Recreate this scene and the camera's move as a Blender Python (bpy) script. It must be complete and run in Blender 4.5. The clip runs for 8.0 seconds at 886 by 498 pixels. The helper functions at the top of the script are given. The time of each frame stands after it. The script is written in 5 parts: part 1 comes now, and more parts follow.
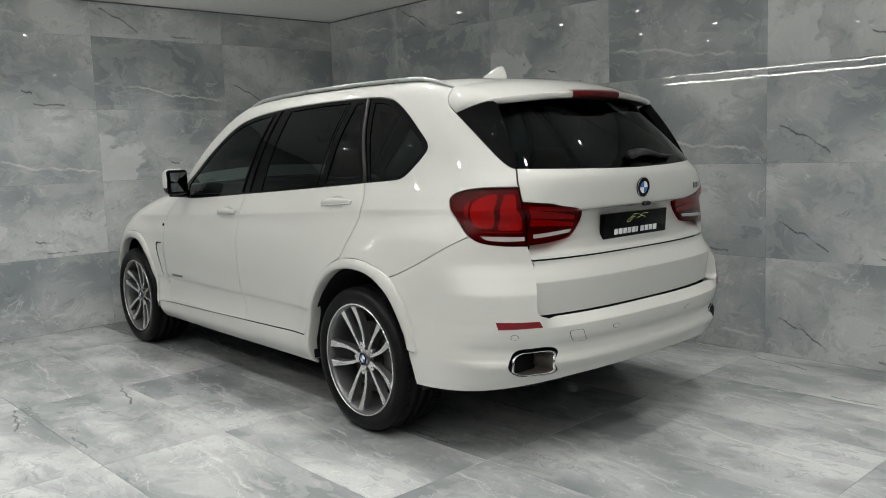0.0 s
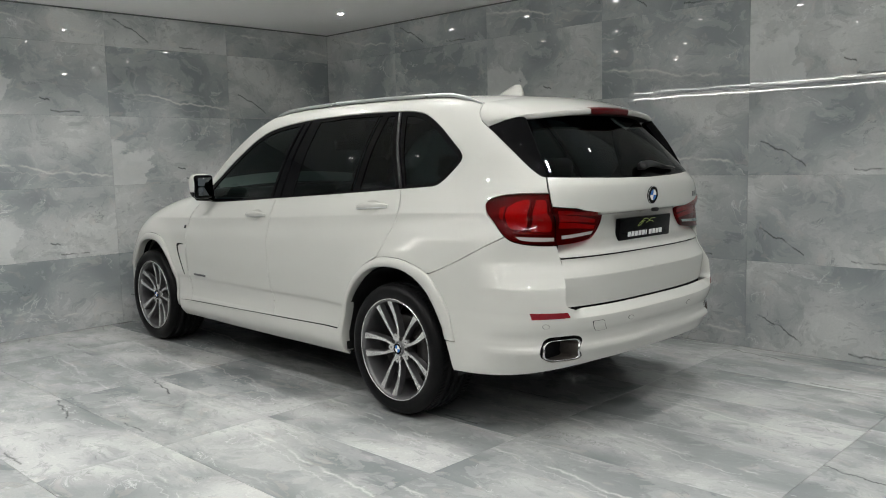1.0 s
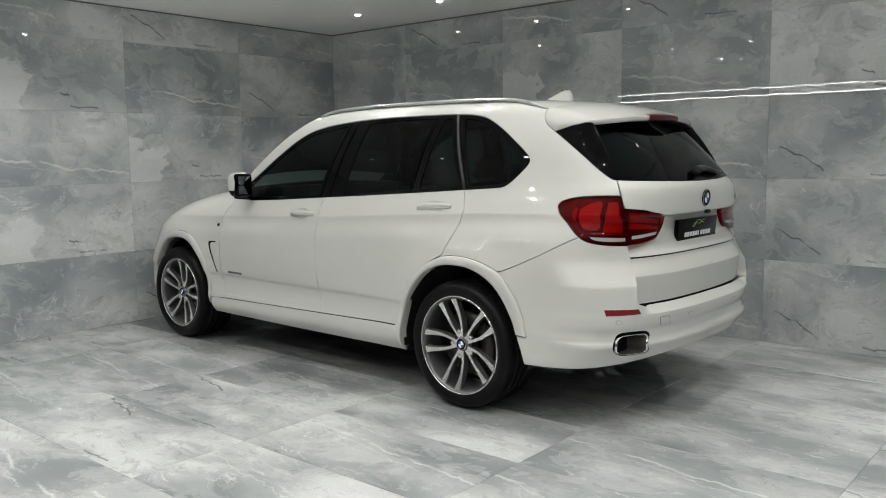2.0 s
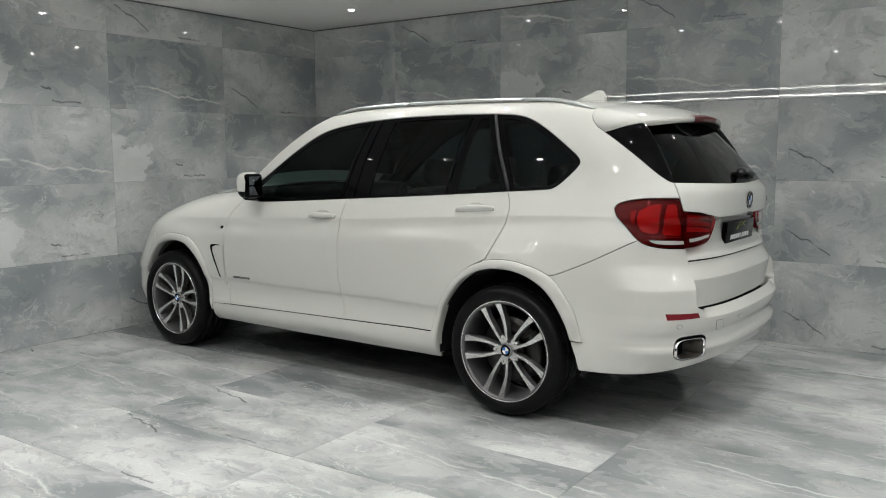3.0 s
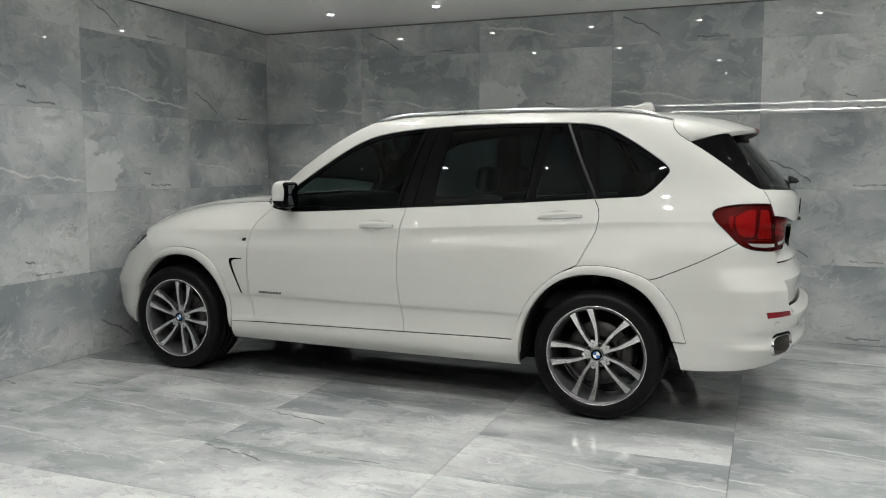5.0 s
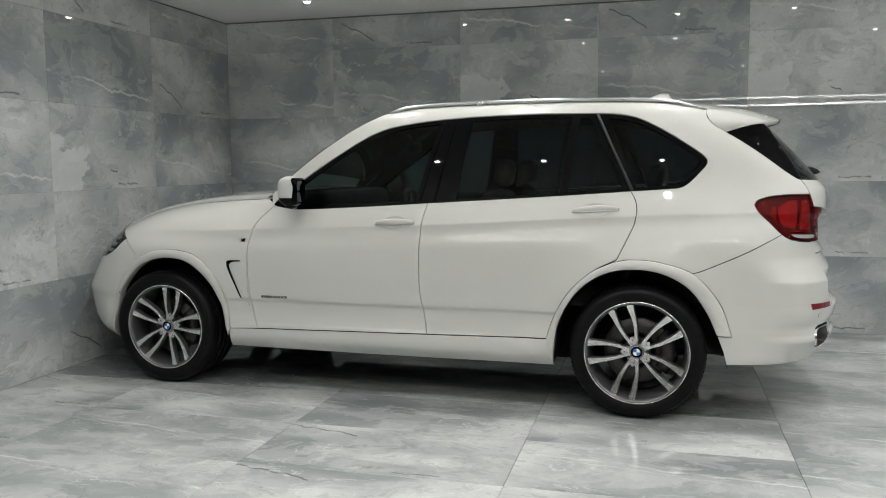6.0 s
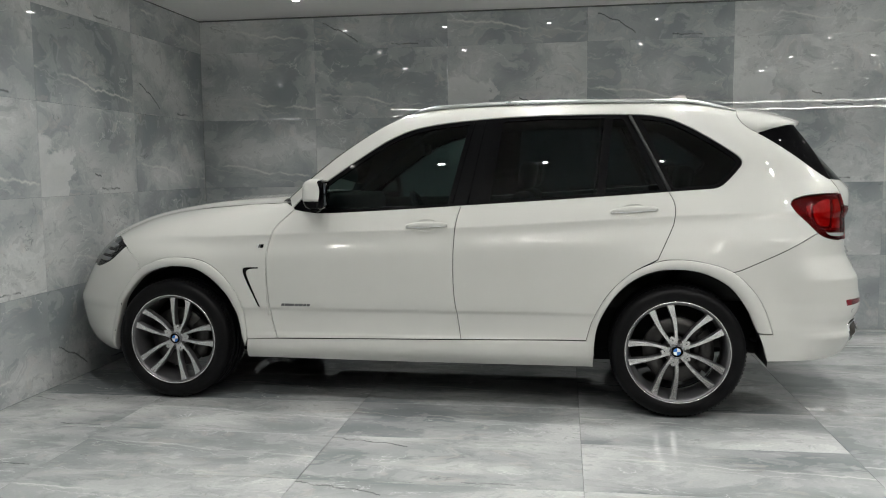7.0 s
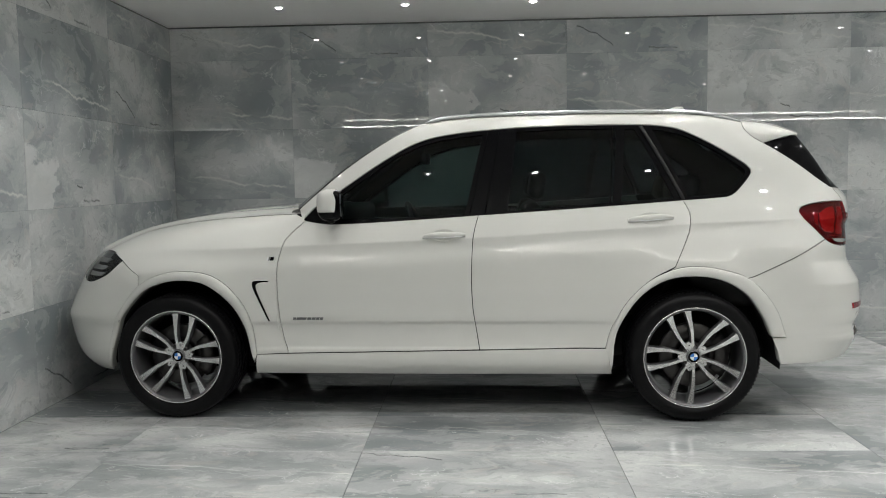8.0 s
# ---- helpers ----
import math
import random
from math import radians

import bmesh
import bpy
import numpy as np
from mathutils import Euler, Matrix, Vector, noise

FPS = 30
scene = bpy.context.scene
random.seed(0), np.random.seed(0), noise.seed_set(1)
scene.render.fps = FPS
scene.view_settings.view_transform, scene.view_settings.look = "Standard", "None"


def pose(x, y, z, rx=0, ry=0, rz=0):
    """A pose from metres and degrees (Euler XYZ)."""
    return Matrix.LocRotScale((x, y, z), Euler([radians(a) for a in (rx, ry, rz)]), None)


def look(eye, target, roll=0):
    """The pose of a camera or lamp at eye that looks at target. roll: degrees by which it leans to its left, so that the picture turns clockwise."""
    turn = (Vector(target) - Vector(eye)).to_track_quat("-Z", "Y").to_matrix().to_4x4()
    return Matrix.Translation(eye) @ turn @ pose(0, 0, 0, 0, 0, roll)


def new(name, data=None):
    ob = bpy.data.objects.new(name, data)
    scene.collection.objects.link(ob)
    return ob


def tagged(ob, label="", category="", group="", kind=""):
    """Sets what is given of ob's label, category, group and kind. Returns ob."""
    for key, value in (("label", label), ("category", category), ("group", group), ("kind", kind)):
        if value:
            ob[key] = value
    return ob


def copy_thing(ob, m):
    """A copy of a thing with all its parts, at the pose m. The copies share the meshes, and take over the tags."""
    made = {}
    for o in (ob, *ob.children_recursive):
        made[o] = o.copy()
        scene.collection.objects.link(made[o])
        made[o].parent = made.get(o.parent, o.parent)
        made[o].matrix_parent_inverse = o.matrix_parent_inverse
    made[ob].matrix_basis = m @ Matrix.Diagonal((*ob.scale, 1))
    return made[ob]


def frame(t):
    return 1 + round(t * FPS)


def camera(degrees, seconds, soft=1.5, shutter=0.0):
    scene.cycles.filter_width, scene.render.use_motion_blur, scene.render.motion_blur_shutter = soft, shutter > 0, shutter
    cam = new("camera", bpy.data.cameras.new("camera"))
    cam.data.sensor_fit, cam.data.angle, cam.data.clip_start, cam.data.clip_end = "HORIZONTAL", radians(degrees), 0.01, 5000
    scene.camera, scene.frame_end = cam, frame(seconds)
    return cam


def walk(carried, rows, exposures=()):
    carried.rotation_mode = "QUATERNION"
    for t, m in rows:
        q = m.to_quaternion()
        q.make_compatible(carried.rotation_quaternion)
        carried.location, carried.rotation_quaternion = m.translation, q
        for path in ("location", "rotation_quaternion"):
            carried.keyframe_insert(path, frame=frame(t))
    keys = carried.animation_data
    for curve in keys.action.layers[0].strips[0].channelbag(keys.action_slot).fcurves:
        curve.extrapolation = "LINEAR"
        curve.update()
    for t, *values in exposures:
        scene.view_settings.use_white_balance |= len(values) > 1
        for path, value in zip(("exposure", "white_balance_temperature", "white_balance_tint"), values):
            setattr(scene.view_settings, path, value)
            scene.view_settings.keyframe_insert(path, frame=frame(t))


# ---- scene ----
cam = camera(56.4, 8.0, 1.0)
PATH = [
    (0, (3.251, -3.294, 1.376), (1.787, -1.953, 1.139), -2.1),
    (0.5, (3.317, -3.562, 1.386), (1.887, -2.182, 1.16), -1.8),
    (1, (3.273, -3.881, 1.393), (1.889, -2.454, 1.173), -1.4),
    (1.5, (3.113, -4.204, 1.415), (1.778, -2.732, 1.191), -1.0),
    (3, (2.253, -4.73, 1.444), (1.123, -3.096, 1.212), -0.4),
    (3.5, (1.908, -4.849, 1.431), (0.866, -3.158, 1.203), -0.0),
    (4, (1.562, -5.127, 1.432), (0.624, -3.374, 1.215), 0.4),
    (4.2, (1.451, -5.212, 1.433), (0.549, -3.44, 1.222), 0.3),
    (5.5, (0.478, -5.447, 1.407), (-0.135, -3.555, 1.201), -0.3),
    (6, (0.121, -5.399, 1.388), (-0.386, -3.475, 1.182), -0.5),
    (6.5, (-0.253, -5.428, 1.376), (-0.65, -3.479, 1.174), -0.5),
    (7, (-0.6, -5.44, 1.37), (-0.889, -3.471, 1.176), -0.7),
    (7.5, (-0.878, -5.393, 1.347), (-1.061, -3.409, 1.171), -0.8),
    (8, (-1.17, -5.461, 1.368), (-1.258, -3.47, 1.199), -0.9),
]
walk(cam, [(t, look(eye, target, roll)) for t, eye, target, roll in PATH])

# ---- light ----
LEFT, BACK, TOP, RIGHT, FRONT = -3.845, 1.755, 2.715, 13.4, -9.4
LAMP_X = [-2.70 + 0.98 * i for i in range(14)]
LAMP_Y = [1.02 - 1.55 * j for j in range(5)]
LAMP_WATT = 5.75
world = bpy.data.worlds.new("world")
world.use_nodes = True
scene.world = world
world.node_tree.nodes["Background"].inputs[0].default_value = (0.75, 0.82, 0.9, 1)
world.node_tree.nodes["Background"].inputs[1].default_value = 0.05


ROW_DIM = [0.48, 0.72, 1.0, 1.05, 1.15]
COLUMN_DIM = [1.35, 1.2, 1.0, 0.95, 1.1] + [1.4] * 6 + [1.0] * 3


def downlight_beam(x, y, dim, lean, spread):
    data = bpy.data.lights.new("downlight_beam", "AREA")
    data.shape, data.size, data.energy, data.spread = "DISK", 0.05, LAMP_WATT * dim, radians(spread)
    data.color = (1.0, 0.985, 0.96)
    ob = new("downlight_beam", data)
    ob.matrix_world = pose(x, y, TOP - 0.024, 0, lean, 0)


for lx, wide in zip(LAMP_X, COLUMN_DIM):
    for ly, level in zip(LAMP_Y, ROW_DIM):
        downlight_beam(lx, ly, level * (min(wide, 1.2) if ly == LAMP_Y[0] else wide), 12 if lx == LAMP_X[0] else 0, 80 if ly == LAMP_Y[0] else 112)

# ---- materials ----
class Nodes:
    """Short hand for building one node material."""

    def __init__(self, name):
        self.mat = bpy.data.materials.new(name)
        self.mat.use_nodes = True
        self.tree = self.mat.node_tree
        self.bsdf = self.tree.nodes["Principled BSDF"]

    def add(self, kind, **values):
        node = self.tree.nodes.new(kind)
        for key, value in values.items():
            if key in ("operation", "blend_type", "data_type", "feature", "noise_dimensions", "voronoi_dimensions", "interpolation_type", "clamp"):
                if key == "operation":
                    node.operation = value
                elif key == "blend_type":
                    node.blend_type = value
                elif key == "data_type":
                    node.data_type = value
                elif key == "feature":
                    node.feature = value
                elif key == "interpolation_type":
                    node.interpolation_type = value
                elif key == "clamp":
                    node.use_clamp = value
            else:
                self.put(node, int(key[1:]) if key[0] == "i" and key[1:].isdigit() else key.replace("_", " "), value)
        return node

    def put(self, node, slot, value):
        if isinstance(value, bpy.types.NodeSocket):
            self.tree.links.new(value, node.inputs[slot])
        else:
            node.inputs[slot].default_value = value

    def math(self, op, a, b=0.0, c=0.0, clamp=False):
        return self.add("ShaderNodeMath", operation=op, i0=a, i1=b, i2=c, clamp=clamp).outputs[0]

    def noise(self, vec, scale, detail=4.0, rough=0.55, warp=0.0):
        return self.add("ShaderNodeTexNoise", Vector=vec, Scale=scale, Detail=detail, Roughness=rough, Distortion=warp)

    def ramp(self, fac, stops):
        node = self.tree.nodes.new("ShaderNodeValToRGB")
        self.tree.links.new(fac, node.inputs[0])
        el = node.color_ramp.elements
        while len(el) < len(stops):
            el.new(0.5)
        for e, (pos, col) in zip(el, stops):
            e.position = pos
            e.color = (*col, 1) if len(col) == 3 else (col[0], col[0], col[0], 1)
        return node.outputs[0]

    def mix(self, fac, a, b, blend="MIX"):
        node = self.tree.nodes.new("ShaderNodeMix")
        node.data_type, node.blend_type = "RGBA", blend
        for slot, value in ((0, fac), (6, a), (7, b)):
            if isinstance(value, bpy.types.NodeSocket):
                self.tree.links.new(value, node.inputs[slot])
            else:
                node.inputs[slot].default_value = value if slot == 0 else (*value, 1)
        return node.outputs[2]

    def set(self, **values):
        for key, value in values.items():
            slot = self.bsdf.inputs[key.replace("_", " ")]
            if isinstance(value, bpy.types.NodeSocket):
                self.tree.links.new(value, slot)
            else:
                slot.default_value = (*value, 1) if isinstance(value, tuple) and len(value) == 3 else value
        return self

    def bump(self, height, strength, distance):
        node = self.add("ShaderNodeBump", Strength=strength, Distance=distance, Height=height)
        self.tree.links.new(node.outputs[0], self.bsdf.inputs["Normal"])


def marble(name, deep, mid, pale, rough, stretch, vein=None, crack=None, shine=0.8, wave=0.0002, patch=None):
    """Polished grey marble-look porcelain: soft clouds broken by hard-edged lighter and darker flakes, thin hairlines,
    and a printed white vein or dark crack at a set place. vein and crack: start x, end x, height at the middle, slope."""
    n = Nodes(name)
    coord = n.add("ShaderNodeTexCoord").outputs["Object"]
    rnd = n.add("ShaderNodeObjectInfo").outputs["Random"]
    shift = n.add("ShaderNodeCombineXYZ", X=n.math("MULTIPLY", rnd, 37.0), Y=n.math("MULTIPLY", rnd, 91.0), Z=n.math("MULTIPLY", rnd, 13.0)).outputs[0]
    vec = n.add("ShaderNodeVectorMath", operation="ADD", i0=coord, i1=shift).outputs[0]
    flat = n.add("ShaderNodeVectorMath", operation="MULTIPLY", i0=vec, i1=(1.0, stretch, 1.0)).outputs[0]
    swirl = n.add("ShaderNodeVectorMath", operation="SUBTRACT", i0=n.noise(flat, 2.2, 3.0, 0.5).outputs[1], i1=(0.5, 0.5, 0.5)).outputs[0]
    swirl = n.add("ShaderNodeVectorMath", operation="MULTIPLY", i0=swirl, i1=(0.5, 0.5, 0.0)).outputs[0]
    bent = n.add("ShaderNodeVectorMath", operation="ADD", i0=flat, i1=swirl).outputs[0]

    def at(dx):
        return n.add("ShaderNodeVectorMath", operation="ADD", i0=bent, i1=(dx, dx * 0.7, dx * 1.3)).outputs[0]

    def toward(col, mask, amount, tone):
        return n.mix(n.math("MULTIPLY", mask, amount), col, tone)

    cloud = n.noise(flat, 1.1, 2.0, 0.5).outputs[0]
    tint = n.math("MULTIPLY", n.math("SUBTRACT", n.math("FRACT", n.math("MULTIPLY", rnd, 5.7)), 0.5), 0.10)
    col = n.ramp(n.math("ADD", cloud, tint), [(0.36, deep), (0.50, mid), (0.64, pale)])
    big = n.noise(at(3.1), 1.9, 8.0, 0.60).outputs[0]
    col = toward(col, n.ramp(big, [(0.53, (0,)), (0.552, (0.75,)), (0.64, (1,))]), 0.30, deep)
    col = toward(col, n.ramp(big, [(0.40, (1,)), (0.455, (0.8,)), (0.475, (0,))]), 0.30, pale)
    mod = n.noise(at(7.7), 4.3, 8.0, 0.62).outputs[0]
    col = toward(col, n.ramp(mod, [(0.555, (0,)), (0.575, (1,))]), 0.22, deep)
    col = toward(col, n.ramp(mod, [(0.410, (1,)), (0.430, (0,))]), 0.24, pale)
    small = n.noise(at(12.9), 11.0, 7.0, 0.66, 0.3).outputs[0]
    gate = n.ramp(cloud, [(0.42, (0.2,)), (0.58, (1,))])
    col = toward(col, n.math("MULTIPLY", n.ramp(small, [(0.585, (0,)), (0.60, (1,))]), gate), 0.26, tuple(c * 0.7 for c in deep))
    col = toward(col, n.math("MULTIPLY", n.ramp(small, [(0.385, (1,)), (0.40, (0,))]), gate), 0.26, tuple(min(1, c * 1.25) for c in pale))
    warm = n.noise(at(21.0), 5.5, 6.0, 0.6).outputs[0]
    col = toward(col, n.ramp(warm, [(0.60, (0,)), (0.63, (1,))]), 0.16, (pale[0] * 1.08, pale[1] * 0.93, pale[2] * 0.86))
    # a net of hairlines, pale here and dark there
    net = n.math("ABSOLUTE", n.math("SUBTRACT", n.noise(at(30.0), 1.7, 7.0, 0.58).outputs[0], 0.5))
    where = n.noise(flat, 2.7, 2.0).outputs[0]
    col = toward(col, n.math("MULTIPLY", n.ramp(net, [(0.0, (1,)), (0.005, (0,))]), n.ramp(where, [(0.54, (0,)), (0.60, (1,))])), 0.55, tuple(min(1, c * 1.35) for c in pale))
    col = toward(col, n.math("MULTIPLY", n.ramp(net, [(0.0, (1,)), (0.004, (0,))]), n.ramp(where, [(0.38, (1,)), (0.43, (0,))])), 0.55, tuple(c * 0.45 for c in deep))
    grain = n.noise(vec, 70.0, 4.0, 0.7).outputs[0]
    col = n.mix(n.math("MULTIPLY", n.math("SUBTRACT", grain, 0.42, clamp=True), 0.6), col, deep)
    sep = n.add("ShaderNodeSeparateXYZ", Vector=coord)
    px, py = sep.outputs[0], sep.outputs[1]

    def line(x0, x1, mid_y, slope, scale, amp, seed):
        along = n.add("ShaderNodeVectorMath", operation="ADD", i0=n.add("ShaderNodeCombineXYZ", X=px).outputs[0], i1=(seed, 0, 0)).outputs[0]
        wob = n.math("MULTIPLY", n.math("SUBTRACT", n.noise(along, scale, 6.0, 0.62).outputs[0], 0.5), amp)
        fine = n.math("MULTIPLY", n.math("SUBTRACT", n.noise(vec, 14.0, 3.0, 0.6).outputs[0], 0.5), 0.03)
        off = n.math("ADD", n.math("SUBTRACT", n.math("SUBTRACT", py, mid_y), n.math("MULTIPLY", px, slope)), n.math("ADD", wob, fine))
        inside = n.math("MULTIPLY", n.math("GREATER_THAN", px, x0), n.math("LESS_THAN", px, x1))
        return n.math("ABSOLUTE", off), inside

    if patch:
        ragged = n.math("MULTIPLY", n.math("SUBTRACT", n.noise(flat, 3.2, 7.0, 0.6).outputs[0], 0.5), 0.55)
        east = n.ramp(n.math("SUBTRACT", patch[0], n.math("ADD", px, ragged)), [(0.0, (0,)), (0.012, (1,))])
        north = n.ramp(n.math("SUBTRACT", patch[1], n.math("SUBTRACT", py, ragged)), [(0.0, (0,)), (0.03, (1,))])
        col = n.mix(n.math("MULTIPLY", n.math("MULTIPLY", east, north), 0.62), col, tuple(c * 1.08 for c in pale))
    if vein:
        off, inside = line(*vein, 3.0, 0.16, 3.7)
        thin = n.ramp(off, [(0.0, (1,)), (0.005, (0.55,)), (0.013, (0,))])
        fade = n.ramp(n.noise(vec, 4.0, 2.0).outputs[0], [(0.42, (0.05,)), (0.58, (1,))])
        col = n.mix(n.math("MULTIPLY", n.math("MULTIPLY", thin, inside), n.math("MULTIPLY", fade, shine)), col, (0.66, 0.67, 0.64))
        off, inside = line(vein[0] + 0.05, vein[1] - 0.3, vein[2] - 0.05, vein[3] * 1.5, 4.0, 0.22, 11.2)
        thin = n.ramp(off, [(0.0, (1,)), (0.003, (0.3,)), (0.007, (0,))])
        col = n.mix(n.math("MULTIPLY", n.math("MULTIPLY", thin, inside), 0.35), col, (0.60, 0.61, 0.59))
    if crack:
        for spot, amp, seed, strength in ((crack, 0.14, 8.1, 0.85), ((0.10, 0.34, -0.262, -0.02), 0.05, 17.3, 0.7)):
            off, inside = line(*spot, 6.0, amp, seed)
            thin = n.ramp(off, [(0.0, (1,)), (0.0035, (0.6,)), (0.009, (0,))])
            fade = n.ramp(n.noise(vec, 8.0, 2.0).outputs[0], [(0.30, (0.15,)), (0.48, (1,))])
            col = n.mix(n.math("MULTIPLY", n.math("MULTIPLY", thin, inside), n.math("MULTIPLY", fade, strength)), col, (0.035, 0.04, 0.04))
    n.set(Base_Color=col, Roughness=n.math("ADD", rough, n.math("MULTIPLY", mod, 0.02)), Specular_IOR_Level=0.5)
    n.bump(n.noise(vec, 7.0, 2.0, 0.5).outputs[0], 1.0, wave)
    return n.mat


def plain(name, color, rough=0.5, metal=0.0, coat=0.0, speck=0.04, scale=60.0, bump=0.0, spec=0.5):
    """A surface of one colour with fine unevenness of tone, gloss and relief."""
    n = Nodes(name)
    coord = n.add("ShaderNodeTexCoord").outputs["Object"]
    a = n.noise(coord, scale, 4.0, 0.6).outputs[0]
    b = n.noise(coord, scale * 0.07, 3.0, 0.5).outputs[0]
    f = n.math("ADD", n.math("MULTIPLY", a, 0.5), n.math("MULTIPLY", b, 0.5))
    lo, hi = tuple(c * (1 - speck) for c in color), tuple(min(1, c * (1 + speck)) for c in color)
    n.set(Base_Color=n.ramp(f, [(0.35, lo), (0.65, hi)]), Metallic=metal, Coat_Weight=coat, Coat_Roughness=0.015, Coat_IOR=1.52, Specular_IOR_Level=spec,
          Roughness=n.math("ADD", rough - 0.03, n.math("MULTIPLY", b, 0.06)))
    if bump:
        n.bump(a, bump, 0.002)
    return n.mat


def tinted(name, tint, gloss=0.02):
    """Clear or tinted pane: see-through, with a mirror gloss that grows at grazing angles."""
    n = Nodes(name)
    tree = n.tree
    tree.nodes.remove(n.bsdf)
    out = tree.nodes["Material Output"]
    see = n.add("ShaderNodeBsdfTransparent", Color=(*tint, 1))
    shine = n.add("ShaderNodeBsdfGlossy", Color=(1, 1, 1, 1), Roughness=gloss)
    fres = n.add("ShaderNodeFresnel", IOR=1.24)
    both = n.add("ShaderNodeMixShader", i0=fres.outputs[0], i1=see.outputs[0], i2=shine.outputs[0])
    tree.links.new(both.outputs[0], out.inputs[0])
    return n.mat


def glow(name, color, strength):
    n = Nodes(name)
    n.set(Base_Color=color, Emission_Color=color, Emission_Strength=strength)
    return n.mat


WALL_TONES = ((0.26, 0.291, 0.303), (0.415, 0.438, 0.446), (0.62, 0.636, 0.63))
WALL_VEIN = marble("marble_wall_veined", *WALL_TONES, 0.004, 1.25, vein=(-0.60, 0.60, -0.15, -0.12), shine=0.95)
WALL_CRACK = marble("marble_wall_cracked", *WALL_TONES, 0.004, 1.25, crack=(-0.51, -0.20, -0.33, -0.52))
WALL_PALE = marble("marble_wall_pale_patch", *WALL_TONES, 0.004, 1.25, crack=(0.02, 0.10, -0.15, -0.3), patch=(-0.24, 0.06))
FLOOR_TONES = ((0.195, 0.211, 0.216), (0.325, 0.337, 0.337), (0.485, 0.493, 0.486))
FLOOR_VEIN = marble("marble_floor_veined", *FLOOR_TONES, 0.006, 1.8, vein=(-0.63, 0.63, 0.05, -0.12), shine=0.5)
FLOOR_CRACK = marble("marble_floor_cracked", *FLOOR_TONES, 0.006, 1.8, crack=(-0.63, -0.22, 0.12, -0.25))
GROUT = plain("grey_grout", (0.13, 0.137, 0.137), 0.8, speck=0.15, bump=0.2)
CEIL = plain("white_ceiling_paint", (0.90, 0.90, 0.893), 0.55, speck=0.015, scale=25, bump=0.05)
# for walls out of view; kept dark to cut bounce light and window reflections
UNSEEN_WALL = plain("unseen_wall_dark", (0.07, 0.075, 0.075), 0.5, speck=0.03, scale=20)
PAINT = plain("white_car_paint", (0.545, 0.549, 0.519), 0.4, coat=1.0, speck=0.006, scale=300, spec=0.15)
UNDER = plain("dark_underbody", (0.008, 0.008, 0.009), 0.8, speck=0.2, spec=0.1)
BLACK_GLOSS = plain("gloss_black_trim", (0.0015, 0.0015, 0.002), 0.03, speck=0.1, spec=0.11)
BLACK_PLASTIC = plain("black_plastic", (0.009, 0.009, 0.0095), 0.5, speck=0.15, bump=0.1)
RUBBER = plain("tyre_rubber", (0.0045, 0.0045, 0.005), 0.42, speck=0.25, scale=90, bump=0.15, spec=0.13)
CHROME = plain("chrome", (0.75, 0.75, 0.76), 0.10, metal=1.0, speck=0.02)
# mirror glass darkened in colour to stand for dark surroundings reflected in it
DARK_REFLECTION = plain("mirror_with_dark_reflection", (0.10, 0.11, 0.12), 0.03, metal=1.0, speck=0.02)
SATIN = plain("satin_aluminium", (0.62, 0.63, 0.64), 0.28, metal=1.0, speck=0.03)
RIM_FACE = plain("machined_rim_face", (0.70, 0.70, 0.69), 0.24, metal=0.85, speck=0.03, scale=200)
RIM_GREY = plain("dark_grey_rim_paint", (0.13, 0.13, 0.135), 0.3, metal=0.6, coat=0.5, speck=0.04)
STEEL = plain("brake_steel", (0.075, 0.072, 0.07), 0.4, metal=1.0, speck=0.15)
LEATHER = plain("black_leather", (0.012, 0.0115, 0.011), 0.5, speck=0.15, bump=0.1)
TINT = tinted("tinted_glass", (0.24, 0.315, 0.305))
DARK_TINT = tinted("privacy_glass", (0.10, 0.135, 0.14))
LAMP_LENS = tinted("red_tinted_lens", (0.84, 0.17, 0.18))
CLEAR = tinted("clear_lens", (0.86, 0.87, 0.88))
RED = plain("red_lamp_plastic", (0.42, 0.010, 0.012), 0.4, coat=0.0, speck=0.08)
RED_DARK = plain("dark_red_lamp_plastic", (0.075, 0.002, 0.003), 0.3, coat=0.1, speck=0.08, spec=0.2)
RED_MID = plain("mid_red_lamp_plastic", (0.26, 0.006, 0.008), 0.4, coat=0.0, speck=0.1)
SOOT = plain("sooty_steel", (0.045, 0.039, 0.033), 0.5, metal=0.0, speck=0.3)
BLACK_SATIN = plain("satin_black", (0.006, 0.006, 0.007), 0.3, speck=0.1, spec=0.3)
LAMP_GREY = plain("pale_lamp_insert", (0.42, 0.43, 0.44), 0.3, speck=0.1)
LAMP_HOUSING = plain("grey_lamp_housing", (0.13, 0.135, 0.14), 0.35, speck=0.1)
LAMP_WHITE = plain("clear_lamp_band", (0.40, 0.36, 0.35), 0.15, coat=1.0, speck=0.05)
REFLECTOR = plain("red_reflector", (0.17, 0.004, 0.010), 0.25, coat=0.25, speck=0.15, scale=400)
BLUE = plain("blue_enamel", (0.03, 0.16, 0.50), 0.2, coat=1.0)
WHITE = plain("white_enamel", (0.75, 0.76, 0.76), 0.25, coat=1.0)
GREEN = plain("lime_print", (0.42, 0.55, 0.12), 0.4)
LED = glow("led_disc", (1.0, 0.97, 0.92), 54.0)
TUBE_GLOW = glow("led_tube", (1.0, 0.98, 0.93), 34.0)

